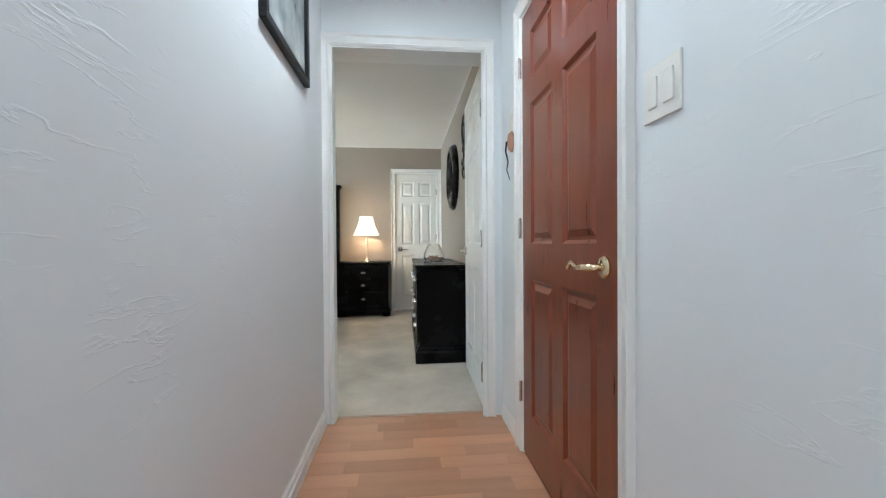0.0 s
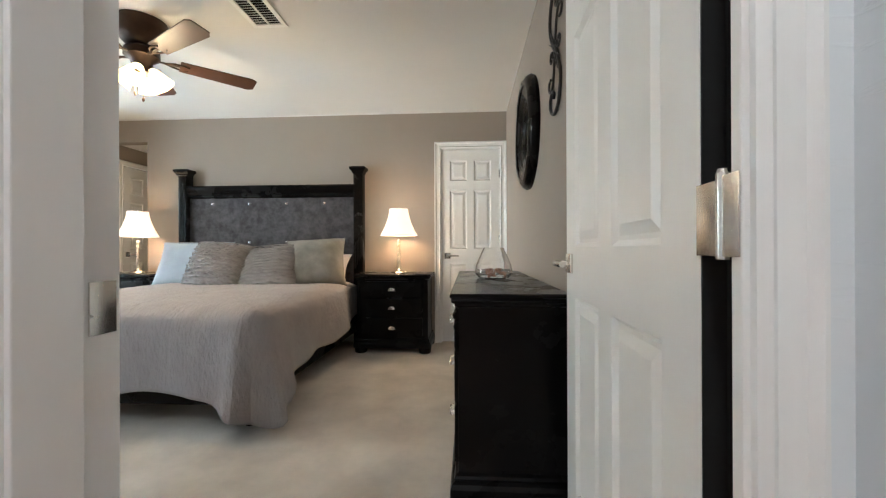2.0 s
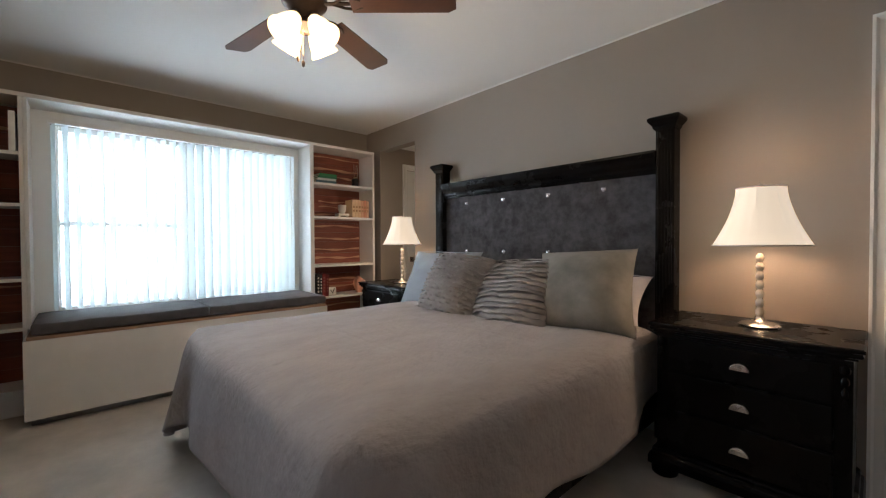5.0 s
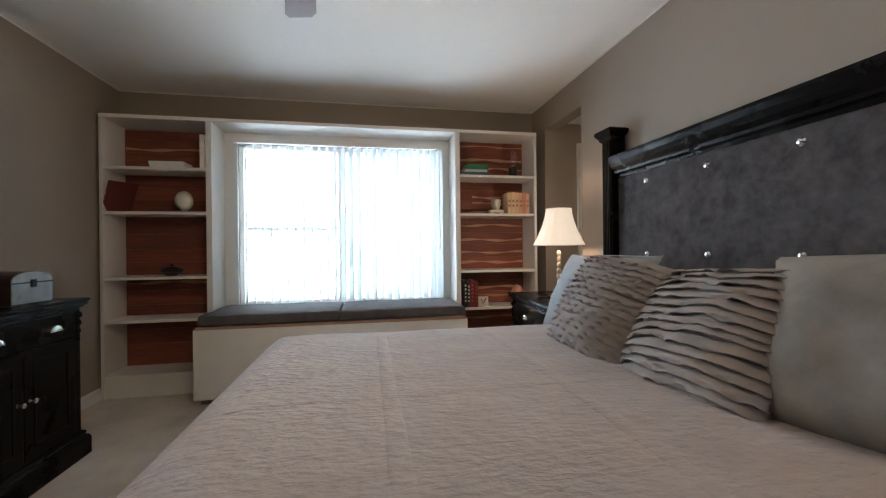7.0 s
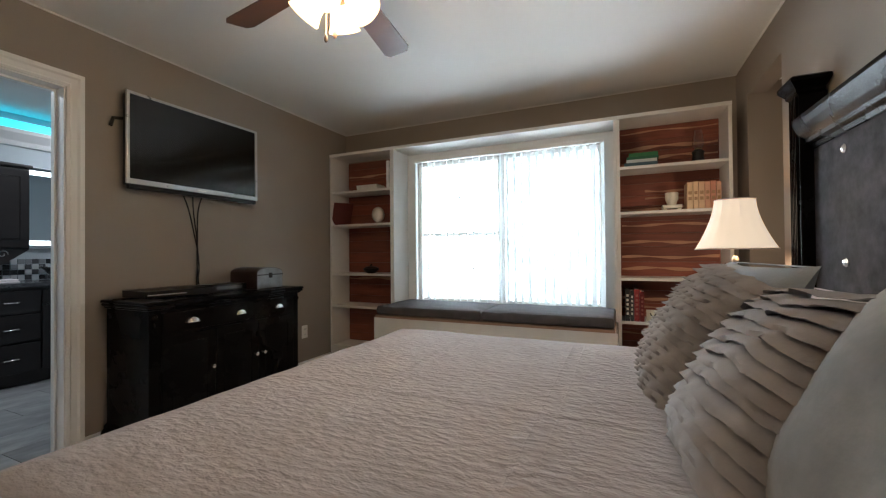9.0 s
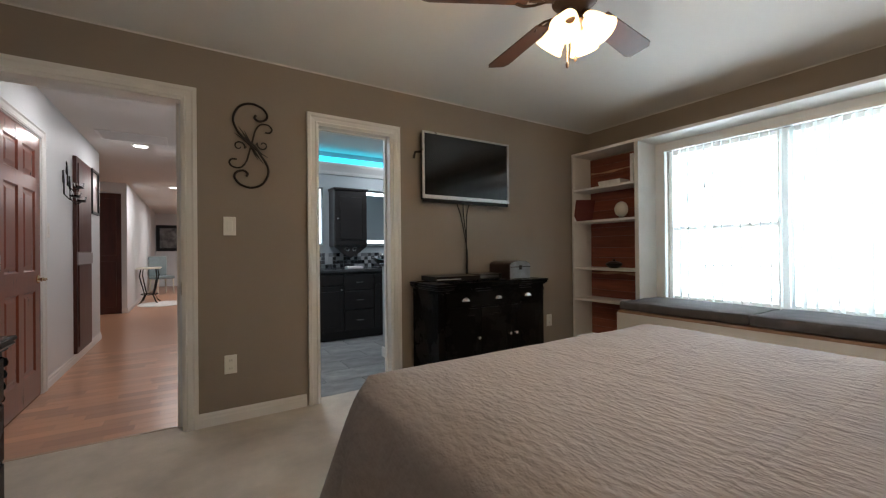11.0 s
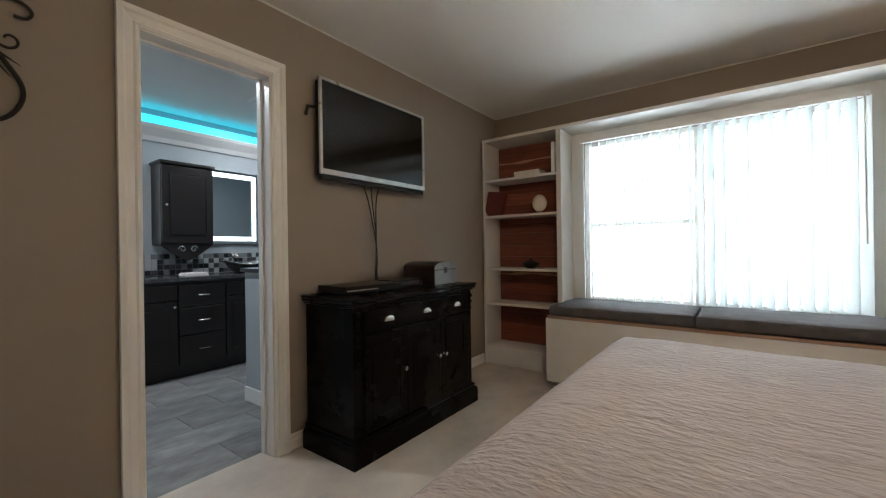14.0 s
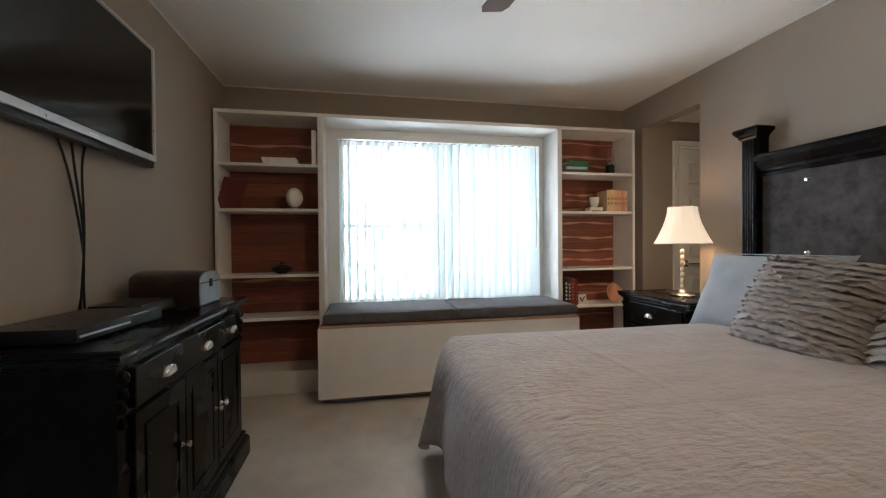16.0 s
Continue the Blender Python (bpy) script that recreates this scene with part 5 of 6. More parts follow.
def smooth_path(pts, n=6):
    """Points along a Catmull-Rom curve through pairs (x, z)."""
    q = [pts[0], *pts, pts[-1]]
    out = []
    for a, b, c, d in zip(q, q[1:], q[2:], q[3:]):
        for k in range(n):
            s = k / n
            out.append([0.5 * (2 * b[i] + (c[i] - a[i]) * s + (2 * a[i] - 5 * b[i] + 4 * c[i] - d[i]) * s * s + (3 * b[i] - a[i] - 3 * c[i] + d[i]) * s ** 3) for i in (0, 1)])
    return out + [list(pts[-1])]


def scroll_art(label, m):
    """A wrought-iron ornament, the same when turned half round: a large S, a slim S with curled ends, small curls and leaves."""
    t = thing("scroll_ornament", label, "wall ornament", (0, 0, 0), 0, "wrought-iron scrolls")
    t.matrix_basis = m
    big = [(0.02, 0.0), (-0.06, 0.06), (-0.10, 0.13), (-0.10, 0.19), (-0.065, 0.25), (0.0, 0.277), (0.065, 0.26), (0.098, 0.22), (0.09, 0.185), (0.05, 0.168), (0.022, 0.185), (0.03, 0.205)]
    slim = [(0.0, 0.0), (0.015, 0.06), (0.03, 0.11), (0.06, 0.148), (0.105, 0.15), (0.128, 0.125), (0.115, 0.10), (0.085, 0.098)]
    for nm, half, rad in (("main_scroll", big, 0.0075), ("slim_scroll", slim, 0.0055)):
        pts = smooth_path([(-x, -z) for x, z in half[:0:-1]] + half)
        part(nm, tubebm([(x, -0.012, z) for x, z in pts], rad, 8), IRON, t)
    for s in (1, -1):
        part("curl", tubebm([(s * x, -0.012, s * z) for x, _, z in spiral(0.072, 0.012, 0.036, 0.010, -1.1 * math.pi, 0.9 * math.pi)], lambda k: 0.0055 - 0.002 * k, 7), IRON, t)
        for tip in ((-0.10, 0.07), (-0.075, 0.115), (-0.04, 0.09)):
            part("leaf", tubebm([(0, -0.012, 0), (s * tip[0] * 0.5, -0.014, s * tip[1] * 0.55), (s * tip[0], -0.018, s * tip[1])], lambda k: 0.007 * (1 - k) + 0.001, 6), IRON, t)
        part("stud", tubebm([(s * 0.03, -0.012, s * 0.012), (s * 0.03, 0, s * 0.012)], 0.004, 6), IRON, t)
    return t


scroll_art("black wrought-iron scroll on the taupe wall", pose(-0.725, YS, 1.79, 0, 0, 180))
scroll_art("black wrought-iron scroll beside the round mirror", pose(XE, 4.14, 1.83, 0, 0, -90))
rm = thing("round_mirror", "round mirror in a wide dark ribbed frame", "mirror")
rm.matrix_basis = pose(XE, 4.90, 1.68, 0, -90, 0)
part("mirror_frame", lathebm([(0.345, 0), (0.35, 0.02), (0.335, 0.045), (0.31, 0.06), (0.285, 0.058), (0.28, 0.048), (0.262, 0.05), (0.245, 0.042), (0.225, 0.045), (0.205, 0.034), (0.195, 0.036), (0.175, 0.026), (0.165, 0.028), (0.15, 0.012)], 56), ESPRESSO, rm)
part("mirror_glass", lathebm([(0.149, 0.0125), (0.149, 0.0145)], 48), MIRROR, rm, "mirror glass")

vs = thing("glass_bowl", "clear glass bowl of dried petals and bark", "bowl", (0.36, 4.62, 0.7955))
part("bowl", lathebm([(0.05, 0.0), (0.085, 0.005), (0.105, 0.03), (0.10, 0.07), (0.075, 0.13), (0.055, 0.17), (0.052, 0.17), (0.072, 0.13), (0.097, 0.07), (0.101, 0.03), (0.082, 0.008), (0.045, 0.004)], 36), CLEAR, vs, "clear tapering glass").visible_shadow = False
pet = mat("dried_petals", (0.35, 0.17, 0.10), 0.8, var=0.0, scale=25, col2=(0.10, 0.04, 0.03))
rnd = random.Random(5)
for k in range(26):
    b = bmesh.new()
    a, rr = rnd.uniform(0, 6.28), rnd.uniform(0, 0.07)
    g = [[b.verts.new(((i - 1) * 0.014, (j - 1) * 0.009 * (1.3 - abs(i - 1) * 0.7), 0.004 * math.sin(i * 2 + j))) for j in range(3)] for i in range(3)]
    for i in range(2):
        for j in range(2):
            b.faces.new((g[i][j], g[i + 1][j], g[i + 1][j + 1], g[i][j + 1]))
    r_ = bmesh.ops.extrude_face_region(b, geom=list(b.faces))
    bmesh.ops.translate(b, vec=(0, 0, 0.0025), verts=[v for v in r_["geom"] if isinstance(v, bmesh.types.BMVert)])
    bmesh.ops.transform(b, matrix=pose(rr * math.cos(a), rr * math.sin(a), 0.014 + rnd.uniform(0, 0.035), rnd.uniform(-50, 50), rnd.uniform(-50, 50), rnd.uniform(0, 360)), verts=b.verts)
    part("petal", b, pet, vs, smooth=False)

# ---- hall ----
pf = thing("picture", "grey abstract picture in a black frame on the hall wall", "picture", (HL, 2.145, 1.655))
for b in ((-0.28, 0.28, 0, 0.03), (-0.28, 0.28, 0.53, 0.56), (-0.28, -0.25, 0.03, 0.53), (0.25, 0.28, 0.03, 0.53)):
    part("frame_bar", boxbm(0, 0.024, *b, bevel=0.004), BLACKPLASTIC, pf, smooth=False)
part("print", boxbm(0, 0.008, -0.25, 0.25, 0.03, 0.53), mat("grey_print", (0.55, 0.58, 0.58), 0.3, var=0.0, scale=5, col2=(0.03, 0.04, 0.045), detail=3), pf, "blurred grey print", smooth=False)
wo = thing("wooden_hanging", "small wooden disc with a wire twig on the hall wall", "wall ornament", (HR, 2.575, 1.475))
part("disc", lathebm([(0.034, 0), (0.036, 0.006), (0.026, 0.02), (0.012, 0.024)], 20, m=pose(0, 0, 0, 0, -90) @ Matrix.Diagonal((1.5, 1, 1, 1))), mat("turned_wood", (0.42, 0.22, 0.14), 0.5, var=0.2, scale=12), wo)
part("hanger", boxbm(-0.01, 0, -0.012, 0.012, 0.05, 0.14, bevel=0.002), CREAM, wo)
part("twig", tubebm([(-0.03, 0, 0.0), (-0.035, 0.0, -0.05), (-0.02, 0.01, -0.10), (-0.03, 0.0, -0.14), (-0.015, 0.0, -0.19)], lambda k: 0.005 - 0.003 * k, 7), IRON, wo)
for x, y in ((0.047, 1.86), (0.126, -0.1), (-0.1, -3.6)):
    d = thing("recessed_light", "lit recessed ceiling light with a white ring", "ceiling light", (x, y, H), 0, "recessed lights")
    part("ring", lathebm([(0.085, 0), (0.09, -0.006), (0.075, -0.008), (0.07, -0.002)], 32), TRIM, d)
    part("lens", lathebm([(0.07, -0.003), (0.069, -0.005)], 28), BULB, d, "glowing lens")
# sconce of three candle cups
sc = thing("candle_sconce", "wrought-iron wall sconce holding glass candle cups", "sconce", (HR, 0.82, 1.56))
for k, (dy, dz) in enumerate(((0.10, 0.0), (-0.02, 0.10), (-0.12, -0.02))):
    arm = part("arm", tubebm([(-0.004, dy, dz + 0.30), (-0.012, dy + 0.01, dz + 0.2), (-0.01, dy, dz + 0.08), (-0.05, dy, dz + 0.03), (-0.09, dy, dz + 0.05)], 0.006, 8), IRON, sc)
    part("ring", tubebm([(-0.006, dy + 0.018 * math.sin(2 * math.pi * i / 16), dz + 0.22 + 0.04 * math.cos(2 * math.pi * i / 16)) for i in range(17)], 0.005, 6), IRON, arm)
    part("drip_plate", lathebm([(0.01, 0), (0.04, 0.006), (0.042, 0.01)], 20, at=(-0.09, dy, dz + 0.05)), IRON, arm)
    part("cup", lathebm([(0.02, 0.011), (0.035, 0.02), (0.042, 0.055), (0.039, 0.055), (0.032, 0.022), (0.01, 0.014)], 20, at=(-0.09, dy, dz + 0.05)), CLEAR, arm, "clear glass candle cup")
pa = thing("wall_panel", "tall dark brown wooden panel with a grey band on the hall wall", "wall panel", (HR, 0.22, 0.09))
part("board", boxbm(-0.03, 0, -0.34, 0.34, 0, 1.98, bevel=0.004), DARKBROWN, pa, smooth=False)
for z0, z1 in ((0.06, 0.88), (1.02, 1.92)):
    part("field", boxbm(-0.04, -0.03, -0.29, 0.29, z0, z1, bevel=0.006), DARKBROWN, pa, smooth=False)
part("band", boxbm(-0.042, -0.03, -0.34, 0.34, 0.89, 1.01, bevel=0.002), mat("grey_band", (0.30, 0.27, 0.27), 0.6), pa, "grey band", smooth=False)
p2 = thing("picture", "framed picture farther down the hall", "picture", (HR, -0.45, 1.56))
for b in ((-0.2, 0.2, 0, 0.03), (-0.2, 0.2, 0.50, 0.53), (-0.2, -0.17, 0.03, 0.5), (0.17, 0.2, 0.03, 0.5)):
    part("frame_bar", boxbm(-0.025, 0, *b, bevel=0.003), BLACKPLASTIC, p2, smooth=False)
part("print", boxbm(-0.008, 0, -0.17, 0.17, 0.03, 0.5), mat("pale_print", (0.6, 0.55, 0.5), 0.3, var=0.0, scale=4, col2=(0.25, 0.12, 0.1)), p2, "pale print", smooth=False)
tc_ = thing("tall_cabinet", "tall dark brown cabinet door in the recess", "cabinet", (0.975, -3.44, 0.0))
part("door_leaf", boxbm(-0.27, 0.27, -0.03, 0.02, 0.02, 2.18, bevel=0.004), DARKBROWN, tc_, smooth=False)
for z0, z1 in ((0.12, 0.95), (1.05, 2.08)):
    part("field", boxbm(-0.2, 0.2, 0.02, 0.032, z0, z1, bevel=0.008), DARKBROWN, tc_, smooth=False)
part("plinth", boxbm(-0.27, 0.27, -0.03, 0.015, 0, 0.02), DARKBROWN, tc_, smooth=False)
ct = thing("console_table", "small console table with wrought-iron scroll legs", "console table", (0.40, -4.9, 0))
part("top", boxbm(-0.2, 0.2, -0.35, 0.35, 0.75, 0.78, bevel=0.006), CREAM, ct, "pale stone top", smooth=False)
for sx in (-1, 1):
    for sy in (-1, 1):
        part("leg", tubebm([(sx * 0.13, sy * 0.26, 0.75), (sx * 0.15, sy * 0.3, 0.6), (sx * 0.1, sy * 0.22, 0.35), (sx * 0.07, sy * 0.18, 0.2), (sx * 0.13, sy * 0.25, 0.05), (sx * 0.17, sy * 0.3, 0.012)], 0.013, 8), IRON, ct)
part("ring", tubebm([(0.15 * math.cos(2 * math.pi * i / 28), 0.22 * math.sin(2 * math.pi * i / 28), 0.2) for i in range(29)], 0.01, 8), IRON, ct)
b = lathebm([(0.02, 0.02), (0.3, 0.03), (0.44, 0.022), (0.47, 0.004), (0.46, 0.0)], 60)
for v in b.verts:
    v.co += Vector((0, 0, 0.01 * noise.noise(v.co * 20))) + v.co.normalized() * 0.03 * noise.noise(v.co * 9) if v.co.z > 0.003 else Vector((0, 0, 0))
o = solid("round_rug", b, mat("white_shag", (0.75, 0.73, 0.70), 0.95, var=0.1, scale=30, bump=1.0, bscale=90), "round white shaggy rug on the hall floor", "rug")
o.matrix_basis = pose(0.12, -4.5, 0.004)
ch = thing("dining_chair", "grey upholstered chair in the far room", "chair", (0.30, -7.2, 0), 30)
greych = mat("grey_upholstery", (0.20, 0.25, 0.26), 0.9, var=0.1, scale=20)
part("seat", boxbm(-0.22, 0.22, -0.22, 0.22, 0.40, 0.48, bevel=0.03), greych, ch)
part("backrest", boxbm(-0.22, 0.22, -0.24, -0.18, 0.48, 1.0, bevel=0.03), greych, ch)
for sx in (-1, 1):
    for sy in (-1, 1):
        part("leg", tubebm([(sx * 0.18, sy * 0.18, 0.40), (sx * 0.2, sy * 0.2, 0)], lambda k: 0.02 - 0.008 * k, 8), CREAM, ch)
fp = thing("picture", "dark framed picture on the end wall", "picture", (0.25, -10.0, 1.15))
part("frame_panel", boxbm(-0.35, 0.35, 0, 0.03, 0, 0.85, bevel=0.006), BLACKPLASTIC, fp, smooth=False)
part("print", boxbm(-0.25, 0.25, 0.03, 0.034, 0.1, 0.75), mat("dark_print", (0.3, 0.3, 0.3), 0.4, var=0.0, scale=4, col2=(0.02, 0.02, 0.02)), fp, smooth=False)

# ---- bathroom ----
va = thing("vanity", "espresso bathroom vanity with drawers", "vanity", (0, 0, 0))
part("carcass", boxbm(-3.0, -0.75, 0.56, 1.10, 0.09, 0.83), VANITYWOOD, va, smooth=False)
part("toe_kick", boxbm(-3.0, -0.75, 0.56, 1.04, 0, 0.09), VANITYWOOD, va, smooth=False)


def bar_pull(parent, x, y, z, w=0.10, vertical=False):
    pts = [(x - w / 2, y, z), (x - w / 2 + 0.006, y + 0.022, z), (x, y + 0.028, z), (x + w / 2 - 0.006, y + 0.022, z), (x + w / 2, y, z)]
    part("bar_pull", tubebm(pts, 0.004, 8), NICKEL, parent)


for x0, x1 in ((-2.335, -1.955), (-1.2, -0.78)):
    for z0, z1 in ((0.12, 0.36), (0.375, 0.60), (0.615, 0.80)):
        dr = part("drawer_front", boxbm(x0, x1, 1.10, 1.122, z0, z1, bevel=0.005), VANITYWOOD, va, smooth=False)
        bar_pull(dr, (x0 + x1) / 2, 1.122, (z0 + z1) / 2)
for x0, x1 in ((-2.98, -2.665), (-2.655, -2.345), (-1.945, -1.585), (-1.575, -1.215)):
    dr = part("false_front", boxbm(x0, x1, 1.10, 1.122, 0.68, 0.80, bevel=0.005), VANITYWOOD, va, smooth=False)
    dr = part("cabinet_door", boxbm(x0, x1, 1.10, 1.122, 0.12, 0.665, bevel=0.005), VANITYWOOD, va, smooth=False)
    part("raised_field", boxbm(x0 + 0.06, x1 - 0.06, 1.12, 1.128, 0.18, 0.605, bevel=0.006), VANITYWOOD, dr, smooth=False)
    knob(dr, x0 + 0.03, 1.122, 0.62, -90, 0, 0.012)
solid("countertop", boxbm(-3.02, -0.73, 0.555, 1.14, 0.832, 0.866, bevel=0.004), GRANITE, "dark granite countertop on the vanity", "countertop", smooth=False)
bs = thing("backsplash", "mosaic tile backsplash in greys and black", "backsplash", (0, 0.5505, 0.867))
cols = [mat("mosaic_tile_" + n, c, 0.2, var=0.1) for n, c in (("black", (0.02, 0.02, 0.022)), ("grey", (0.2, 0.21, 0.22)), ("pale", (0.45, 0.46, 0.47)), ("charcoal", (0.07, 0.07, 0.075)))]
rnd = random.Random(3)
me = [mesh_of("mosaic_tile", boxbm(0, 0.046, 0, 0.008, 0, 0.046, bevel=0.001), c) for c in cols]
for i in range(34):
    for j in range(4):
        o = new("mosaic_tile", me[rnd.randrange(4)])
        o.parent = bs
        o.matrix_basis = pose(-2.98 + i * 0.05, 0, 0.002 + j * 0.05)
wc = thing("wall_cabinet", "espresso wall cabinet with a carved apron", "wall cabinet", (-2.16, 0.555, 1.15))
part("carcass", boxbm(-0.22, 0.22, 0, 0.23, 0, 0.735, bevel=0.003), VANITYWOOD, wc, smooth=False)
dr = part("cabinet_door", boxbm(-0.215, 0.215, 0.23, 0.25, 0.02, 0.72, bevel=0.005), VANITYWOOD, wc, smooth=False)
part("raised_field", boxbm(-0.15, 0.15, 0.25, 0.256, 0.09, 0.65, bevel=0.008), VANITYWOOD, dr, smooth=False)
knob(dr, 0.185, 0.25, 0.36, -90, 0, 0.012)
part("crown", boxbm(-0.235, 0.235, 0, 0.262, 0.735, 0.765, bevel=0.008), VANITYWOOD, wc, smooth=False)
part("apron", prism(bmesh.new(), [(-0.22, 0), (0.22, 0), (0.12, -0.08), (0.06, -0.12), (0, -0.15), (-0.06, -0.12), (-0.12, -0.08)], "y", 0.20, 0.225), VANITYWOOD, wc, "pointed carved apron", smooth=False)
for s in (-1, 1):
    part("carving", tubebm([(s * x, 0.228, z - 0.06) for x, _, z in spiral(0.05, 0.02, 0.035, 0.008, 0, 7, 18)], 0.005, 6), NICKEL, wc)


def lit_mirror(x0, x1):
    t = thing("lit_mirror", "rectangular mirror with a glowing white border", "mirror", ((x0 + x1) / 2, 0.551, 1.165), 0, "lit vanity mirrors")
    w = (x1 - x0) / 2
    part("frame_edge", boxbm(-w, w, 0, 0.02, 0, 0.775), SILVER, t, smooth=False)
    part("mirror_glass", boxbm(-w + 0.004, w - 0.004, 0.02, 0.024, 0.004, 0.771), MIRROR, t, "mirror glass", smooth=False)
    for b in ((-w + 0.03, w - 0.03, 0.03, 0.075), (-w + 0.03, w - 0.03, 0.70, 0.745), (-w + 0.03, -w + 0.075, 0.075, 0.70), (w - 0.075, w - 0.03, 0.075, 0.70)):
        part("light_border", boxbm(b[0], b[1], 0.024, 0.026, b[2], b[3]), LEDWHITE, t, "glowing white border", smooth=False)


lit_mirror(-2.955, -2.31)
lit_mirror(-1.86, -1.21)
setting("led_strip", boxbm(XW + 0.1, HL - 0.16, 0.56, 0.69, 2.252, 2.325), LEDCYAN, "cyan light strip above the crown moulding")


def vessel(x):
    t = thing("vessel_sink", "boat-shaped metal vessel sink on the counter", "sink", (x, 0.86, 0.867), 0, "vessel sinks")
    b = bmesh.new()
    n = 40
    rings = []
    for r, z, up in ((0.07, 0.0, 0), (0.08, 0.008, 0), (0.15, 0.05, 0.01), (0.215, 0.085, 0.05), (0.21, 0.088, 0.05), (0.14, 0.055, 0.01), (0.02, 0.02, 0)):
        rings.append([b.verts.new((r * math.cos(2 * math.pi * i / n), r * 0.75 * math.sin(2 * math.pi * i / n), z + up * math.cos(2 * math.pi * i / n) ** 2)) for i in range(n)])
    for A, B in zip(rings, rings[1:]):
        for i in range(n):
            b.faces.new((A[i], A[(i + 1) % n], B[(i + 1) % n], B[i]))
    b.faces.new(rings[0])
    b.faces.new(rings[-1])
    part("basin", b, mat("hammered_pewter", (0.35, 0.34, 0.33), 0.22, 0.9, var=0.2, scale=20, bump=0.15, bscale=60), t)
    f = thing("faucet", "nickel vessel faucet behind the sink", "faucet", (x + 0.02, 0.68, 0.867), 0, "faucets")
    part("spout", tubebm([(0, 0, 0), (0, 0, 0.14), (0, 0.03, 0.17), (0, 0.08, 0.17), (0, 0.1, 0.155)], 0.013, 10), NICKEL, f)
    part("handle", tubebm([(0, 0, 0.165), (0, -0.02, 0.2)], 0.008, 8), NICKEL, f)


vessel(-2.64)
vessel(-1.45)
tw = thing("folded_towel", "folded white hand towel on the counter", "towel", (-2.14, 0.95, 0.867))
part("fold", boxbm(-0.1, 0.1, -0.07, 0.07, 0, 0.015, bevel=0.006), LINEN, tw)
part("fold", boxbm(-0.095, 0.095, -0.065, 0.065, 0.015, 0.03, bevel=0.006), LINEN, tw)
pw = thing("pony_wall", "low grey half wall with a dark cap", "half wall", (0, 0, 0))
part("wall_body", boxbm(-2.20, -2.06, 2.03, 2.85, 0, 0.93), BATHGREY, pw, smooth=False)
part("cap", boxbm(-2.225, -2.035, 2.005, 2.85, 0.93, 0.96, bevel=0.004), GRANITE, pw, "dark granite cap", smooth=False)
part("base_trim", boxbm(-2.058, -2.044, 2.03, 2.85, 0, 0.10, bevel=0.003), TRIM, pw, "white base trim", smooth=False)
vent("bath_vent", -2.61, -2.39, 1.44, 1.62, 2.42, "grey exhaust vent in the bathroom ceiling", 8, "x")
d = thing("recessed_light", "lit recessed light in the bathroom ceiling", "ceiling light", (-2.76, 1.24, 2.42), 0, "recessed lights")
part("ring", lathebm([(0.06, 0), (0.065, -0.006), (0.05, -0.008), (0.045, -0.002)], 28), TRIM, d)
part("lens", lathebm([(0.045, -0.003), (0.044, -0.005)], 24), BULB, d, "glowing lens")
tb = thing("towel_ring", "hand towel on a nickel ring", "towel ring", (-3.15, 0.551, 1.22))
part("bar", tubebm([(-0.08, 0.0, 0.08), (-0.08, 0.04, 0.08), (0.08, 0.04, 0.08), (0.08, 0.0, 0.08)], 0.006, 8), NICKEL, tb)
part("towel", boxbm(-0.07, 0.07, 0.032, 0.052, -0.14, 0.085, bevel=0.008), mat("grey_towel", (0.5, 0.5, 0.52), 0.95, var=0.1, scale=30, bump=0.5), tb)
for hz in (0.24, 1.0, 1.76):
    solid("jamb_hinge", boxbm(BATH[1] - 0.0165, BATH[1] - 0.014, 2.90, 2.965, hz, hz + 0.09, bevel=0.001), NICKEL, "nickel hinge leaf on the bathroom jamb", "hinge", "bathroom jamb hinges")

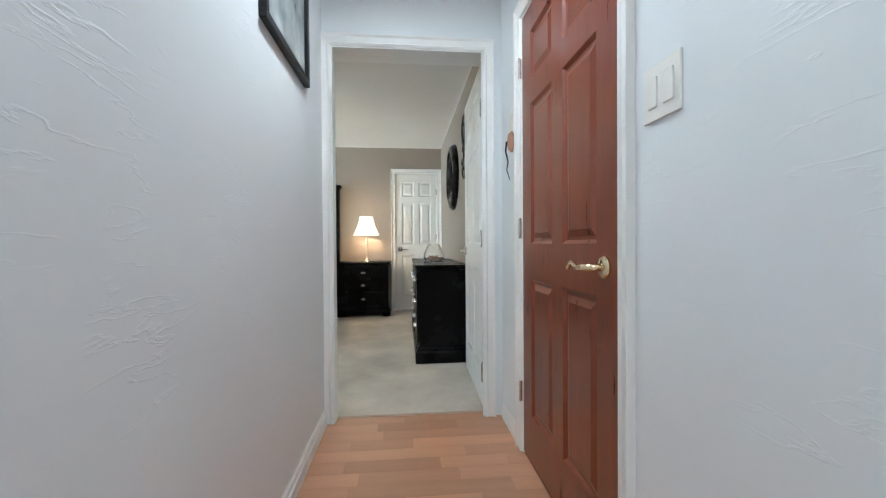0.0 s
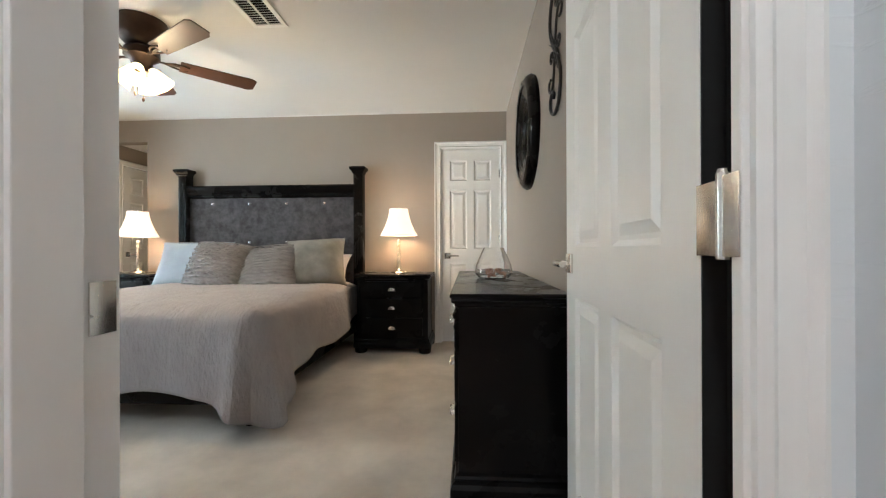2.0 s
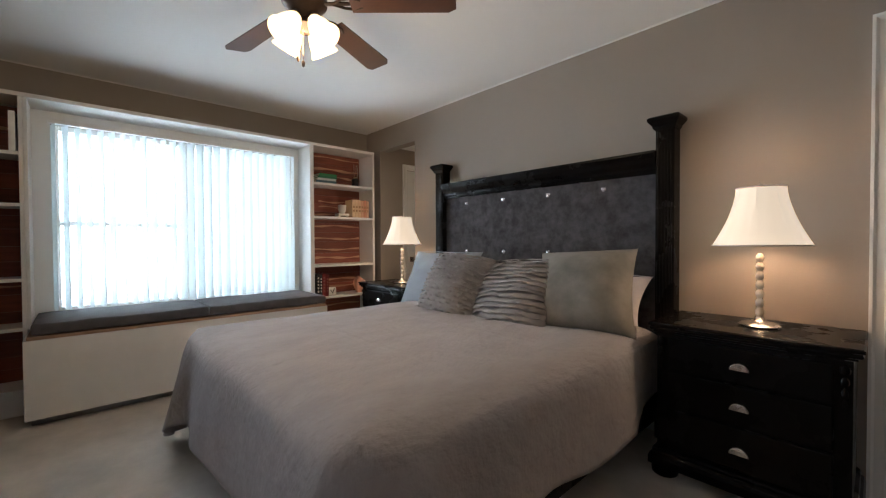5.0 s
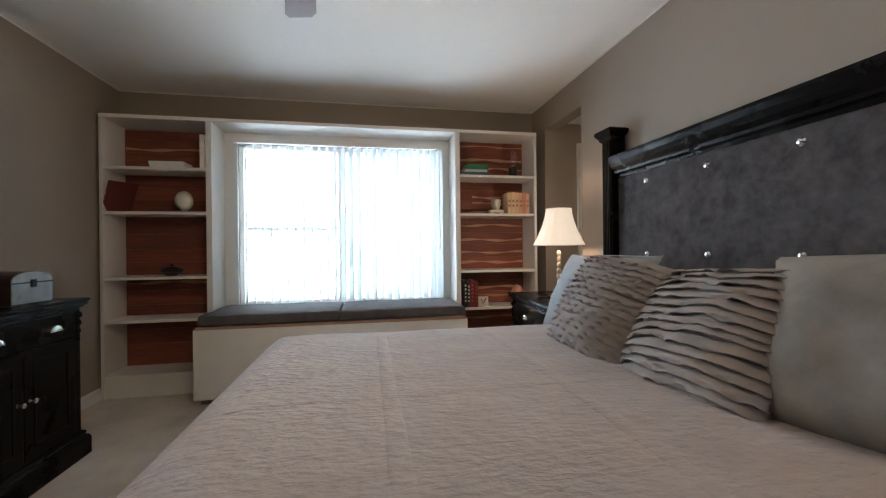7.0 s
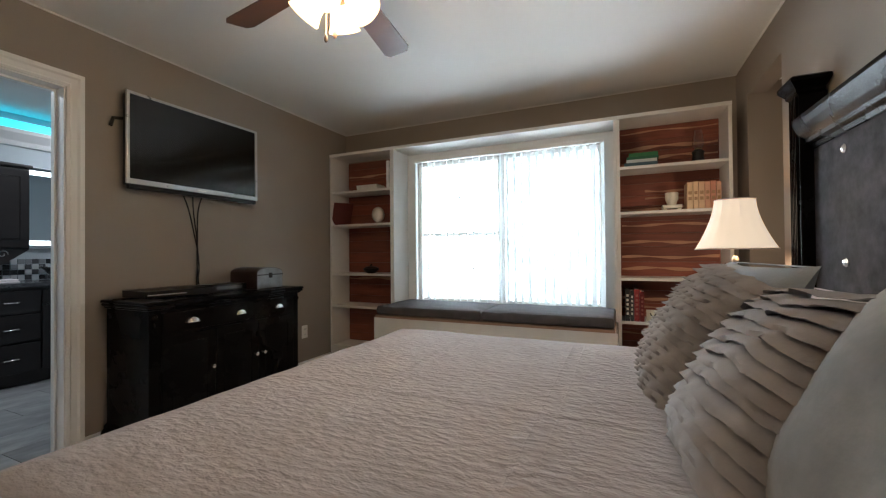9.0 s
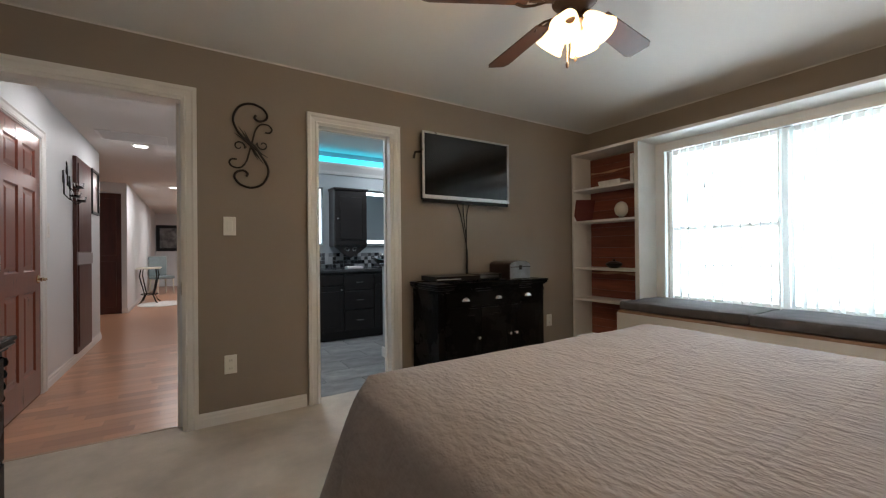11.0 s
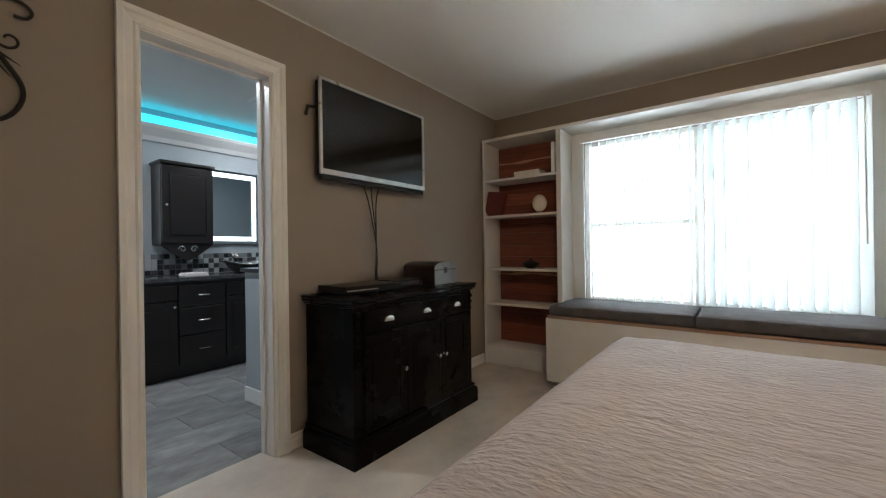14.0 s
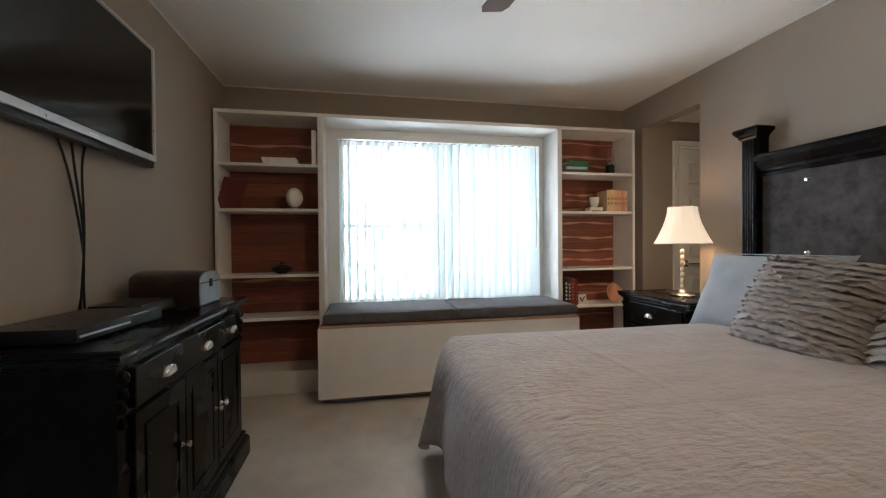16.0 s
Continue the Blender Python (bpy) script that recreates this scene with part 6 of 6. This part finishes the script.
# ---- floor pieces ----
_b = boxbm(HL - 0.1, HR + 0.12, -0.80, 2.859, -0.1, -0.004)
box(_b, HL - 0.1, 2.2, -1.4, -0.80, -0.1, -0.004)
box(_b, -3.6, 2.2, -10.1, -1.4, -0.1, -0.004)
hf = setting("hall_floor", _b, mat("floor_joint", (0.2, 0.1, 0.06), 0.8), "beech laminate strip floor")
rnd = random.Random(11)
W = 0.092
lens = [mesh_of("floor_strip", boxbm(0, L - 0.0008, 0, W - 0.0008, -0.003, 0.0, bevel=0.0006), LAMINATE) for L in (0.30, 0.42, 0.54, 0.66)]
LEN = (0.30, 0.42, 0.54, 0.66)
far, count = bmesh.new(), 0
ny = int((2.858 + 10) / W)
for j in range(ny):
    y = 2.858 - (j + 1) * W
    x = HL if y > -1.4 else -3.5
    xe = HR if y > -0.80 else (2.1 if y > -3.4 else 0.62)
    cut = rnd.uniform(0.35, 1)
    while x < xe - 0.004:
        k = rnd.randrange(4)
        run = min(LEN[k] * cut, xe - x)
        cut = 1
        if count < 300 and y > 0.0:
            o = new("floor_strip", lens[k])
            o.parent = hf
            o.matrix_basis = pose(x, y, 0) @ Matrix.Diagonal((run / LEN[k], 1, 1, 1))
            count += 1
        else:
            vs_ = [far.verts.new(p) for p in ((x, y, -0.001), (x + run - 0.001, y, -0.001), (x + run - 0.001, y + W - 0.001, -0.001), (x, y + W - 0.001, -0.001))]
            lo_ = [far.verts.new((v.co.x, v.co.y, -0.0035)) for v in vs_]
            far.faces.new(vs_)
            for i in range(4):
                far.faces.new((vs_[i], lo_[i], lo_[(i + 1) % 4], vs_[(i + 1) % 4]))
        x += run
tagged(part("floor_strips", far, LAMINATE, hf, "", False), kind="stuff")
setting("threshold", boxbm(HALL[0] + 0.014, 0.545, 2.852, 2.872, -0.01, 0.004, bevel=0.002), mat("threshold_strip", (0.45, 0.33, 0.24), 0.5), "thin strip between laminate and carpet")
bf = setting("bath_floor", boxbm(XW, HL - 0.102, 0.45, 2.859, -0.1, -0.004), GROUT, "grey marble tile floor")
tile = mesh_of("floor_tile", boxbm(0, 0.602, 0, 0.297, -0.004, 0.0, bevel=0.001), TILE)
for j in range(8):
    for i in range(8):
        x0 = max(-4.35 + i * 0.605 - (j % 2) * 0.3, XW + 0.1)
        x1 = min(-4.35 + i * 0.605 - (j % 2) * 0.3 + 0.602, HL - 0.16)
        if x1 - x0 < 0.03:
            continue
        o = new("floor_tile", tile)
        o.parent = bf
        o.matrix_basis = pose(x0, 0.46 + j * 0.30, 0) @ Matrix.Diagonal(((x1 - x0) / 0.602, 1, 1, 1))
